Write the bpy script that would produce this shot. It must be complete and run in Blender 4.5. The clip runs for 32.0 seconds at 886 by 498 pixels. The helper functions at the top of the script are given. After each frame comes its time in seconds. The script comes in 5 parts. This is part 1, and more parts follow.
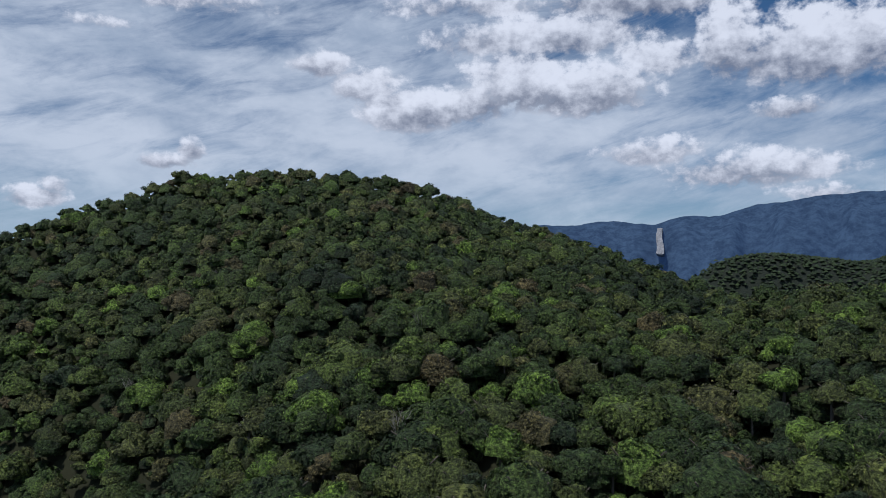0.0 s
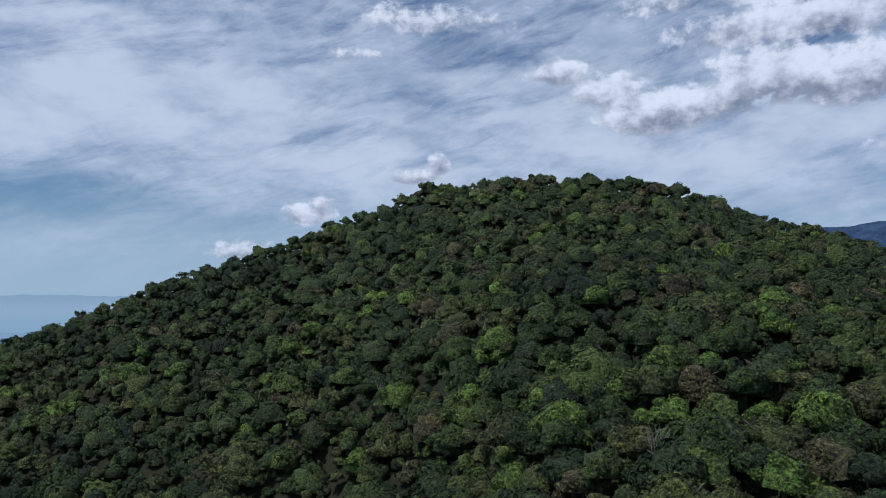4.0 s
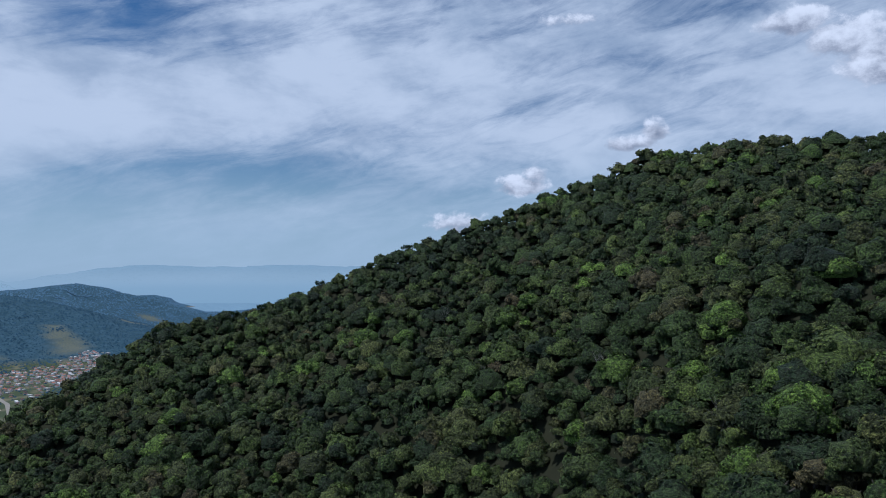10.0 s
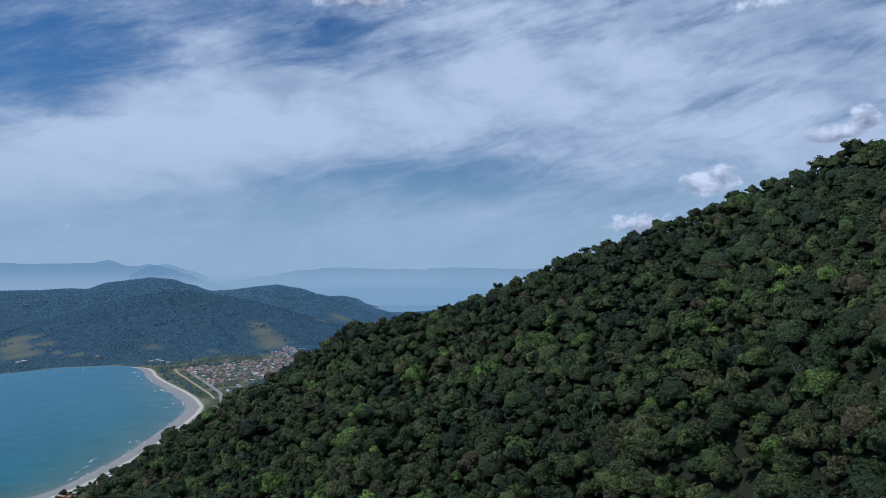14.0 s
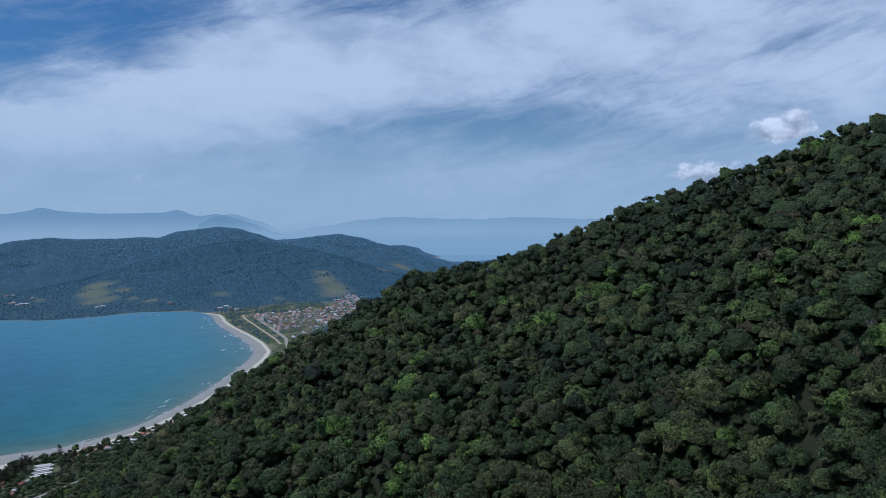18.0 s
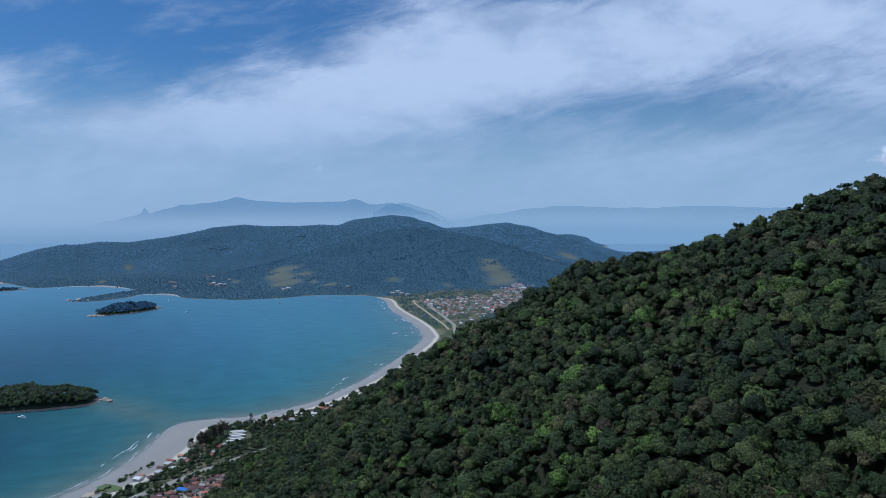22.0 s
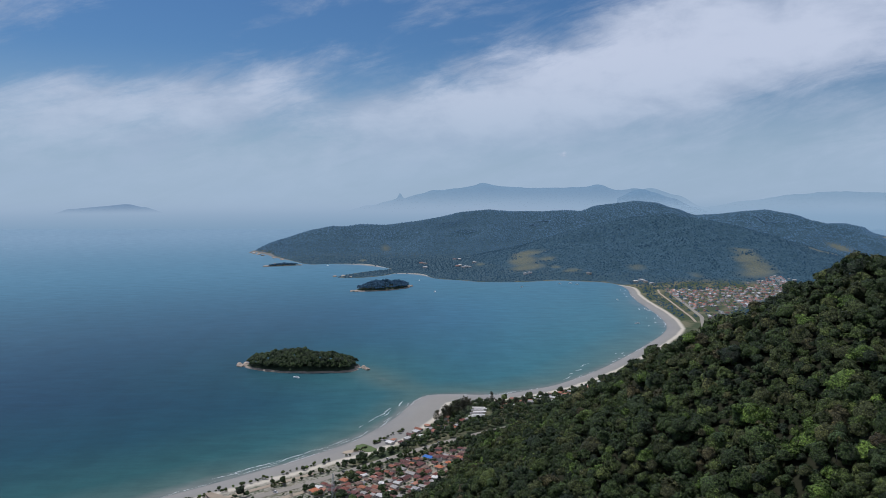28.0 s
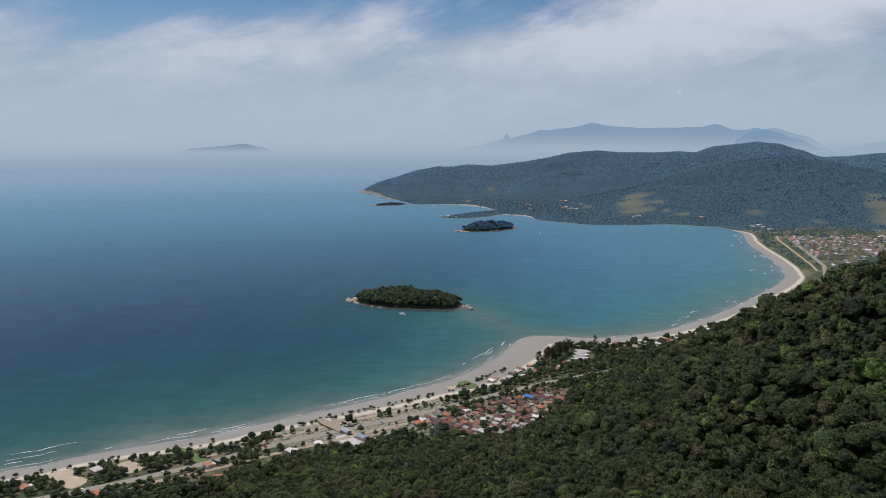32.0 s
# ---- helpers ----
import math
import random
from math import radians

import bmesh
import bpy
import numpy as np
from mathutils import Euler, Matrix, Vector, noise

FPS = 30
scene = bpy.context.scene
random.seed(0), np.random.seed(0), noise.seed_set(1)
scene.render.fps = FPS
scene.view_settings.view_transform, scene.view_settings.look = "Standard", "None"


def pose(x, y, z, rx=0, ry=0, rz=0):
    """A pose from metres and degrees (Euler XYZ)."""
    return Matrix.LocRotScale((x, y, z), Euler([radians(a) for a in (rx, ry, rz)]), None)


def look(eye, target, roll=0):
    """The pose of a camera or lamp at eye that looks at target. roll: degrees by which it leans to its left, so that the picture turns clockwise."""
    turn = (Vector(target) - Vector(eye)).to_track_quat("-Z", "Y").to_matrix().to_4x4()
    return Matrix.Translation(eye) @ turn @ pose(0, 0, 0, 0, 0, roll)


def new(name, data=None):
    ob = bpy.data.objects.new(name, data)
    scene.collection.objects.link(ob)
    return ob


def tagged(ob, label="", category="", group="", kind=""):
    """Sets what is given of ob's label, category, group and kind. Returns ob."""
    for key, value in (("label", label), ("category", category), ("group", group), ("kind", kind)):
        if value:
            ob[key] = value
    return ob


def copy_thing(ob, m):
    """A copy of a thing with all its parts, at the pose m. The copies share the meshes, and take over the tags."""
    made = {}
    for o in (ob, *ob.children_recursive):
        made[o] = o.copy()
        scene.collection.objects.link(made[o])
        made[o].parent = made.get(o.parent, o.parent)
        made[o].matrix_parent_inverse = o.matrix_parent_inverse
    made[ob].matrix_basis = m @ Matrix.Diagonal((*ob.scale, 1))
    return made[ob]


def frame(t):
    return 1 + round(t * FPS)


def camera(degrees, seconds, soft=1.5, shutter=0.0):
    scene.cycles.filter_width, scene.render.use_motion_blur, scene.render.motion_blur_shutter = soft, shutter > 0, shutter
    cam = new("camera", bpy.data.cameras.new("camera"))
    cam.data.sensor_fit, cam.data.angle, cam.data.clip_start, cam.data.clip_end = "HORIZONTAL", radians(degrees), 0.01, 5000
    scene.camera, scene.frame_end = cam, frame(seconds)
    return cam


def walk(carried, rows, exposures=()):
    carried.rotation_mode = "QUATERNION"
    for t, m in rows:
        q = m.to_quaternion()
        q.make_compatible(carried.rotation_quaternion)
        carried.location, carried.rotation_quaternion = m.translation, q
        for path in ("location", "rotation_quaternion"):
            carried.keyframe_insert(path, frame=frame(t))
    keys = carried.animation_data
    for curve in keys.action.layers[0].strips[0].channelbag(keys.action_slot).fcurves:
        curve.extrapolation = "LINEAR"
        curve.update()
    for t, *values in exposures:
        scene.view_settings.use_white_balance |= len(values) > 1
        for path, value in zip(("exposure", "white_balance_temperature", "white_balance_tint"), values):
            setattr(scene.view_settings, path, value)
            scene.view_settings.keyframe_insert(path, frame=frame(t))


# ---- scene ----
EYE_H = 265.0
LENS = 62.36
PATH = [  # seconds, x, y, z, pitch, heading
    (0, 3.05, -8.49, 265.48, 2.83, -1.95),
    (0.5, 2.67, -7.40, 265.24, 2.92, -4.18),
    (1, 2.36, -6.12, 265.02, 3.05, -7.95),
    (1.5, 2.10, -4.74, 264.81, 3.17, -12.09),
    (2, 1.87, -3.34, 264.64, 3.25, -14.47),
    (2.5, 1.63, -2.01, 264.50, 3.32, -15.65),
    (3, 1.35, -0.82, 264.41, 3.39, -16.92),
    (3.5, 1.03, 0.12, 264.37, 3.47, -18.62),
    (4, 0.61, 0.75, 264.39, 3.51, -20.66),
    (4.5, 0.09, 0.97, 264.48, 3.51, -22.53),
    (6.5, 0.00, 0.00, 265.00, 1.35, -25.71),
    (7, 0.00, 0.00, 265.00, 1.02, -27.11),
    (7.5, 0.00, 0.00, 265.00, 1.05, -29.02),
    (8, 0.00, 0.00, 265.00, 1.08, -30.89),
    (8.5, 0.00, 0.00, 265.00, 1.11, -32.50),
    (9, 0.00, 0.00, 265.00, 1.13, -33.85),
    (9.5, 0.00, 0.00, 265.00, 1.17, -35.59),
    (10, 0.00, 0.00, 265.00, 1.19, -37.27),
    (10.5, 0.00, 0.00, 265.00, 1.22, -39.24),
    (11, 0.00, 0.00, 265.00, 1.23, -41.32),
    (11.5, 0.00, 0.00, 265.00, 1.27, -43.32),
    (12, 0.00, 0.00, 265.00, 1.31, -45.30),
    (12.5, 0.00, 0.00, 265.00, 1.34, -47.06),
    (13, 0.00, 0.00, 265.00, 1.34, -48.56),
    (13.5, 0.00, 0.00, 265.00, 1.37, -49.89),
    (14, 0.00, 0.00, 265.00, 1.40, -51.08),
    (14.5, 0.00, 0.00, 265.00, 1.42, -51.88),
    (16.5, 0.00, 0.00, 265.00, -0.43, -53.76),
    (17, 0.00, 0.00, 265.00, -1.96, -54.28),
    (17.5, 0.00, 0.00, 265.00, -2.54, -54.94),
    (18, 0.00, 0.00, 265.00, -2.54, -55.75),
    (18.5, 0.00, 0.00, 265.00, -2.49, -56.85),
    (19, 0.00, 0.00, 265.00, -2.46, -58.35),
    (19.5, 0.00, 0.00, 265.00, -2.43, -60.04),
    (20, 0.00, 0.00, 265.00, -2.37, -61.94),
    (20.5, 0.00, 0.00, 265.00, -2.35, -63.81),
    (21, 0.00, 0.00, 265.00, -2.68, -65.99),
    (21.5, 0.00, 0.00, 265.00, -3.06, -67.79),
    (22, 0.00, 0.00, 265.00, -3.42, -68.79),
    (22.5, 0.00, 0.00, 265.00, -3.76, -69.65),
    (23, 0.00, 0.00, 265.00, -4.13, -70.68),
    (23.5, 0.00, 0.00, 265.00, -4.13, -71.90),
    (24, 0.00, 0.00, 265.00, -4.11, -73.60),
    (24.5, 0.00, 0.00, 265.00, -4.07, -75.74),
    (25, 0.00, 0.00, 265.00, -4.01, -78.02),
    (25.5, 0.00, 0.00, 265.00, -3.96, -80.21),
    (26, 0.00, 0.00, 265.00, -3.94, -82.28),
    (26.5, 0.00, 0.00, 265.00, -4.04, -83.86),
    (28.5, 0.00, 0.00, 265.00, -4.70, -88.72),
    (29, 0.00, 0.00, 265.00, -4.83, -89.84),
    (29.5, 0.00, 0.00, 265.00, -5.00, -90.92),
    (30, 0.00, 0.00, 265.00, -5.26, -91.95),
    (30.5, 0.00, 0.00, 265.00, -6.39, -93.01),
    (31, 0.00, 0.00, 265.00, -7.85, -94.06),
    (31.5, 0.00, 0.00, 265.00, -9.15, -94.90),
    (32, 0.00, 0.00, 265.00, -9.17, -95.83),
]

cam = camera(LENS, 32.0, soft=0.9)
walk(cam, [(t, pose(x, y, z, 90 + p, 0, -h)) for t, x, y, z, p, h in PATH],
     exposures=[(0.0, -0.18, 5850, 10), (4.0, -0.18, 5600, 10), (9.0, -0.18, 5400, 10), (13.0, -0.3, 5280, 10), (17.0, -0.3, 5180, 10), (19.0, -0.26, 5120, 10), (26.5, -0.22, 4960, 11), (28.3, -0.2, 5950, 14), (29.0, -0.2, 6000, 15), (31.0, -0.18, 6250, 15), (32.0, -0.08, 6350, 15)])

# ---- node helpers ----


class Graph:
    """Short-hand for building node trees."""

    def __init__(self, tree):
        self.tree = tree
        tree.nodes.clear()

    def node(self, kind):
        return self.tree.nodes.new(kind)

    def put(self, socket, value):
        if isinstance(value, bpy.types.NodeSocket):
            self.tree.links.new(value, socket)
        elif value is not None:
            socket.default_value = value

    def m(self, op, a, b=None, c=None, clamp=False):
        n = self.node("ShaderNodeMath")
        n.operation, n.use_clamp = op, clamp
        for s, v in zip(n.inputs, (a, b, c)):
            self.put(s, v)
        return n.outputs[0]

    def mix(self, f, a, b, blend="MIX"):
        n = self.node("ShaderNodeMix")
        n.data_type, n.blend_type = "RGBA", blend
        self.put(n.inputs[0], f)
        self.put(n.inputs[6], a if not isinstance(a, tuple) else (*a, 1)[:4])
        self.put(n.inputs[7], b if not isinstance(b, tuple) else (*b, 1)[:4])
        return n.outputs[2]

    def span(self, v, a, b, x=0.0, y=1.0, smooth=True):
        n = self.node("ShaderNodeMapRange")
        n.interpolation_type = "SMOOTHSTEP" if smooth else "LINEAR"
        for s, q in zip(n.inputs, (v, a, b, x, y)):
            self.put(s, q)
        return n.outputs[0]

    def ramp(self, v, stops, kind="LINEAR"):
        n = self.node("ShaderNodeValToRGB")
        r = n.color_ramp
        r.interpolation = kind
        while len(r.elements) < len(stops):
            r.elements.new(0.5)
        for e, (pos, col) in zip(r.elements, stops):
            e.position, e.color = pos, (*col, 1)[:4]
        self.put(n.inputs[0], v)
        return n.outputs[0]

    def noise(self, vec, scale, detail=4.0, rough=0.55, out=0, dist=0.0):
        n = self.node("ShaderNodeTexNoise")
        self.put(n.inputs["Vector"], vec)
        for k, v in (("Scale", scale), ("Detail", detail), ("Roughness", rough), ("Distortion", dist)):
            self.put(n.inputs[k], v)
        return n.outputs[out]

    def xyz(self, x, y, z):
        n = self.node("ShaderNodeCombineXYZ")
        for s, v in zip(n.inputs, (x, y, z)):
            self.put(s, v)
        return n.outputs[0]


# ---- world, sun ----
SUN_EL, SUN_AZ = 60.0, -130.0

# cumulus banks: heading, elevation, half width, half height, in degrees
CUMULUS = [(-11.41, 16.7, 2.74, 1.2, 0.9), (-7.69, 15.22, 3.43, 1.7, 0.9), (-4.25, 13.45, 4.41, 2.1, 1), (0.16, 14.04, 3.92, 1.9, 0.8),
         (4.09, 15.42, 4.9, 2.6, 1), (9.48, 14.63, 4.9, 2.4, 1), (5.56, 18.67, 9.31, 1.8, 0.9), (13.41, 21.33, 7.84, 2.4, 1),
         (0.16, 21.23, 8.82, 1.6, 0.5), (19.79, 17.39, 2.55, 3, 1), (26.16, 16.2, 7.35, 3, 1), (14.39, 16.8, 4.9, 2, 0.5),
         (23.71, 12.46, 2.94, 1, 0.8), (14.39, 9.9, 4.9, 1.4, 0.7), (21.26, 8.32, 6.86, 1.7, 0.8), (25.67, 6.45, 3.92, 1, 0.4)]
CUMULUS += [(-23.01, 9.05, 2.55, 0.765, 0.8), (-21.04, 9.93, 1.08, 1.1, 0.9), (-31.14, 6.1, 2.16, 1, 0.8), (-30.16, 6.89, 1.18, 0.9, 0.8), (-35.84, 3.15, 2.94, 1.3, 0.6), (-57.23, 20.44, 4.9, 1.7, 0.7),
            (-21.42, 20.73, 9.8, 1.8, 0.4), (-27.31, 18.27, 3.92, 0.9, 0.2), (-78.33, 2.71, 0.88, 0.5, 0), (-84.71, 2.32, 0.59, 0.35, -0.1)]


# sheets of thin high cloud and the blue gaps between them: heading, elevation, half width, half height, lean, strength
BANKS = [(-40, 14.0, 17, 5.0, 4, 1.0), (-60, 10.8, 15, 3.4, 12, 1.1), (-72, 10.5, 15, 3.6, 10, 1.1), (-78, 6.2, 14, 2.0, 10, 0.9), (-86, 5.6, 10, 1.8, 4, 0.7),
         (-98.5, 9.8, 4.5, 1.6, 20, 0.8), (-108, 5.7, 8, 1.7, 4, 0.8), (-119, 5.0, 9, 1.8, 6, 0.7), (-8, 12.0, 22, 6.0, 0, 0.9), (-24, 7.5, 12, 3.0, 0, 0.5), (8, 9.5, 14, 2.5, 0, 0.6)]
GAPS = [(-62, 17, 8, 2.4, 0, -0.8), (-61, 6.3, 9, 1.8, 0, -0.4), (-48, 5.8, 10, 1.6, 6, -0.45), (-78, 14, 6, 3, 20, -1.1), (-88, 11, 7, 1.6, 10, -1.2), (-94, 12.5, 9, 2.4, 12, -1.2), (-94, 7.3, 6, 1.1, 10, -0.8),
        (-107, 11.6, 10, 2.8, 8, -1.5), (-54.5, 6.2, 9, 1.6, 8, -0.4), (-103, 3.8, 7, 1, 0, -0.25), (-117, 8.8, 10, 1.8, 8, -1.1), (-42, 5, 7, 2.6, 0, -0.35), (25, 21, 10, 5, 0, -1.2), (-72, 4, 10, 1.5, 0, -0.25)]


def build_world():
    w = bpy.data.worlds.new("world")
    scene.world = w
    w.use_nodes = True
    g = Graph(w.node_tree)
    v = g.node("ShaderNodeTexCoord").outputs["Generated"]
    sep = g.node("ShaderNodeSeparateXYZ")
    g.put(sep.inputs[0], v)
    x, y, z = sep.outputs
    az = g.m("MULTIPLY", g.m("ARCTAN2", x, y), 57.29578)
    el = g.m("MULTIPLY", g.m("ARCSINE", z), 57.29578)
    sky = g.node("ShaderNodeTexSky")
    sky.sky_type, sky.sun_disc = "NISHITA", False
    sky.sun_elevation, sky.sun_rotation = radians(SUN_EL), radians(SUN_AZ)
    sky.air_density, sky.dust_density, sky.ozone_density = 1.0, 0.6, 2.0
    blue = g.mix(1.0, sky.outputs[0], (0.034, 0.050, 0.063), "MULTIPLY")
    # thin high cloud: soft sheets and rising streaks
    tilt = radians(14)
    sa = g.m("ADD", g.m("MULTIPLY", az, math.cos(tilt)), g.m("MULTIPLY", el, math.sin(tilt)))
    se = g.m("SUBTRACT", g.m("MULTIPLY", el, math.cos(tilt)), g.m("MULTIPLY", az, math.sin(tilt)))
    big = g.noise(g.xyz(g.m("MULTIPLY", az, 0.045), g.m("MULTIPLY", el, 0.085), 0.0), 1.0, 4.0, 0.55, dist=0.25)
    fine = g.noise(g.xyz(g.m("MULTIPLY", sa, 0.085), g.m("MULTIPLY", se, 0.22), 3.0), 1.0, 8.0, 0.60, dist=0.35)
    wisp = g.noise(g.xyz(g.m("MULTIPLY", sa, 0.16), g.m("MULTIPLY", se, 0.62), 5.0), 1.0, 8.0, 0.66, dist=0.5)
    mott = g.noise(g.xyz(g.m("MULTIPLY", az, 0.16), g.m("MULTIPLY", el, 0.34), 7.0), 1.0, 6.0, 0.6, dist=0.2)

    def hump(a0, e0, wa, we, lean):
        c, n = math.cos(radians(lean)), math.sin(radians(lean))
        p, q = g.m("SUBTRACT", az, a0), g.m("SUBTRACT", el, e0)
        da = g.m("ADD", g.m("MULTIPLY", p, c / wa), g.m("MULTIPLY", q, n / wa))
        de = g.m("SUBTRACT", g.m("MULTIPLY", q, c / we), g.m("MULTIPLY", p, n / we))
        return g.m("POWER", 2.718, g.m("MULTIPLY", g.m("ADD", g.m("MULTIPLY", da, da), g.m("MULTIPLY", de, de)), -1.0))

    rise = 0.0
    for a0, e0, wa, we, lean, power in BANKS + GAPS:
        rise = g.m("ADD", rise, g.m("MULTIPLY", hump(a0, e0, wa, we, lean), power))
    veil = g.m("ADD", g.m("ADD", g.m("MULTIPLY", big, 0.25), g.m("ADD", g.m("MULTIPLY", fine, 0.75), g.m("MULTIPLY", wisp, 0.70))), g.m("ADD", g.m("MULTIPLY", mott, 0.1), g.m("MULTIPLY", rise, 0.21)))
    veil = g.span(veil, 0.64, 1.14)
    veil_col = g.mix(g.span(g.m("ADD", g.m("MULTIPLY", mott, 0.6), g.m("ADD", g.m("MULTIPLY", big, 0.4), g.m("MULTIPLY", rise, 0.10))), 0.40, 0.70), (0.40, 0.465, 0.565), (0.66, 0.70, 0.77))
    col = g.mix(g.m("MULTIPLY", veil, 0.94), blue, veil_col)
    # pale air above the horizon
    col = g.mix(g.span(el, 0.0, 11.0, 0.9, 0.0), col, (0.42, 0.53, 0.62))
    # cumulus
    sky_p = g.xyz(az, g.m("MULTIPLY", el, 1.25), 0.0)
    warp = g.noise(sky_p, 0.22, 3.0, 0.5)
    soft = g.noise(sky_p, 0.75, 8.0, 0.62)
    ragged = g.m("ADD", g.m("MULTIPLY", g.m("SUBTRACT", warp, 0.5), 1.8), g.m("MULTIPLY", g.m("SUBTRACT", soft, 0.5), 2.6))
    best, lift = None, None
    for a, e, wd, ht, power in CUMULUS:
        dx = g.m("DIVIDE", g.m("SUBTRACT", az, a), wd)
        dy = g.m("DIVIDE", g.m("SUBTRACT", el, e), ht)
        dyy = g.m("MULTIPLY", dy, g.m("ADD", 1.0, g.m("MULTIPLY", g.m("LESS_THAN", dy, 0.0), 0.25)))
        d = g.m("SUBTRACT", power, g.m("ADD", g.m("MULTIPLY", dx, dx), g.m("MULTIPLY", dyy, dyy)))
        d = g.m("MAXIMUM", d, -2.0)
        top = g.m("MULTIPLY", g.m("MAXIMUM", g.m("ADD", d, 0.6), 0.0), dy)
        best = d if best is None else g.m("MAXIMUM", best, d)
        lift = top if lift is None else g.m("ADD", lift, top)
    dens = g.span(g.m("ADD", best, ragged), -0.25, 0.55)
    light = g.span(g.m("ADD", g.m("MULTIPLY", lift, 0.7), g.m("MULTIPLY", ragged, 0.9)), -0.9, 0.75)
    cum = g.mix(light, (0.19, 0.21, 0.28), (0.88, 0.88, 0.93))
    col = g.mix(g.m("MULTIPLY", dens, 0.92), col, cum)
    # far sea below the horizon
    far_sea = g.mix(g.span(el, -3.2, -0.9), (0.262, 0.385, 0.488), (0.385, 0.485, 0.58))
    far_sea = g.mix(g.span(az, -86.0, -62.0, 0.0, 0.8), far_sea, (0.29, 0.42, 0.53))
    col = g.mix(g.span(el, -1.9, -0.3), far_sea, col)
    bg = g.node("ShaderNodeBackground")
    g.put(bg.inputs[0], col)
    bg.inputs[1].default_value = 1.0
    out = g.node("ShaderNodeOutputWorld")
    g.put(out.inputs[0], bg.outputs[0])


build_world()
sun_data = bpy.data.lights.new("sun", "SUN")
sun_data.energy, sun_data.angle, sun_data.color = 3.5, radians(0.6), (1.0, 0.95, 0.87)
sun = new("sun", sun_data)
s_el, s_az = radians(SUN_EL), radians(SUN_AZ)
sun.matrix_world = look((math.sin(s_az) * math.cos(s_el) * 900, math.cos(s_az) * math.cos(s_el) * 900, 1200 * math.sin(s_el)), (0, 0, 0))

# ---- materials ----
MATS = {}


def material(name, build):
    if name not in MATS:
        mt = bpy.data.materials.new(name)
        mt.use_nodes = True
        g = Graph(mt.node_tree)
        bsdf = g.node("ShaderNodeBsdfPrincipled")
        out = g.node("ShaderNodeOutputMaterial")
        mt.node_tree.links.new(bsdf.outputs[0], out.inputs[0])
        build(g, bsdf)
        MATS[name] = mt
    return MATS[name]


def bump(g, bsdf, height, strength, dist=0.1):
    n = g.node("ShaderNodeBump")
    n.inputs["Strength"].default_value, n.inputs["Distance"].default_value = strength, dist
    g.put(n.inputs["Height"], height)
    g.put(bsdf.inputs["Normal"], n.outputs[0])


def attr(g, name):
    n = g.node("ShaderNodeAttribute")
    n.attribute_name = name
    return n.outputs["Fac"]


def position(g):
    return g.node("ShaderNodeNewGeometry").outputs["Position"]


GREENS = [(0, (0.027, 0.043, 0.024)), (0.2, (0.042, 0.066, 0.024)), (0.42, (0.057, 0.087, 0.027)), (0.56, (0.077, 0.087, 0.035)),
          (0.7, (0.087, 0.123, 0.033)), (0.8, (0.095, 0.074, 0.045)), (0.9, (0.1, 0.156, 0.035)), (1, (0.124, 0.194, 0.041))]


def foliage(g, b, col):
    """Leaf grain, clumps and relief over a base green."""
    geo = g.node("ShaderNodeNewGeometry")
    pos, leaf = geo.outputs["Position"], geo.outputs["Random Per Island"]
    col = g.mix(1.0, col, g.ramp(leaf, [(0, (0.55, 0.58, 0.52)), (0.5, (0.95, 0.96, 0.92)), (1, (1.55, 1.5, 1.25))]), "MULTIPLY")
    grain = g.noise(pos, 1.6, 4.0, 0.75)
    clump = g.noise(pos, 0.7, 3.0, 0.6)
    col = g.mix(1.0, col, g.ramp(grain, [(0.38, (0.24, 0.26, 0.24)), (0.5, (0.90, 0.91, 0.88)), (0.64, (2.25, 2.2, 1.8))]), "MULTIPLY")
    col = g.mix(g.span(clump, 0.42, 0.72, 0.0, 0.35), col, (0.06, 0.062, 0.032))
    g.put(b.inputs["Base Color"], col)
    b.inputs["Roughness"].default_value = 0.6
    b.inputs["Specular IOR Level"].default_value = 0.2
    bump(g, b, g.m("ADD", grain, g.m("MULTIPLY", clump, 1.5)), 1.0, 1.3)


def leaf_material(name, from_object):
    def build(g, b):
        tint = g.node("ShaderNodeObjectInfo").outputs["Random"] if from_object else attr(g, "tint")
        foliage(g, b, g.ramp(tint, GREENS))
    return material(name, build)


leaf_stuff = leaf_material("forest_leaf", False)
leaf_tree = leaf_material("tree_leaf", True)


def plain(name, color, rough=0.7, vary=0.25, scale=0.3, metal=0.0):
    def build(g, b):
        n = g.noise(position(g), scale, 5.0, 0.6)
        c = tuple(color)
        lo, hi = tuple(q * (1 - vary) for q in c), tuple(min(1.0, q * (1 + vary)) for q in c)
        col = g.mix(n, lo, hi)
        r = g.node("ShaderNodeObjectInfo").outputs["Random"]
        col = g.mix(1.0, col, g.ramp(r, [(0, (0.8, 0.8, 0.8)), (1, (1.15, 1.15, 1.15))]), "MULTIPLY")
        g.put(b.inputs["Base Color"], col)
        b.inputs["Roughness"].default_value, b.inputs["Metallic"].default_value = rough, metal
        bump(g, b, g.noise(position(g), scale * 8, 3.0), 0.3, 0.03)
    return material(name, build)


bark = plain("bark", (0.12, 0.10, 0.08), 0.9, 0.3, 2.0)


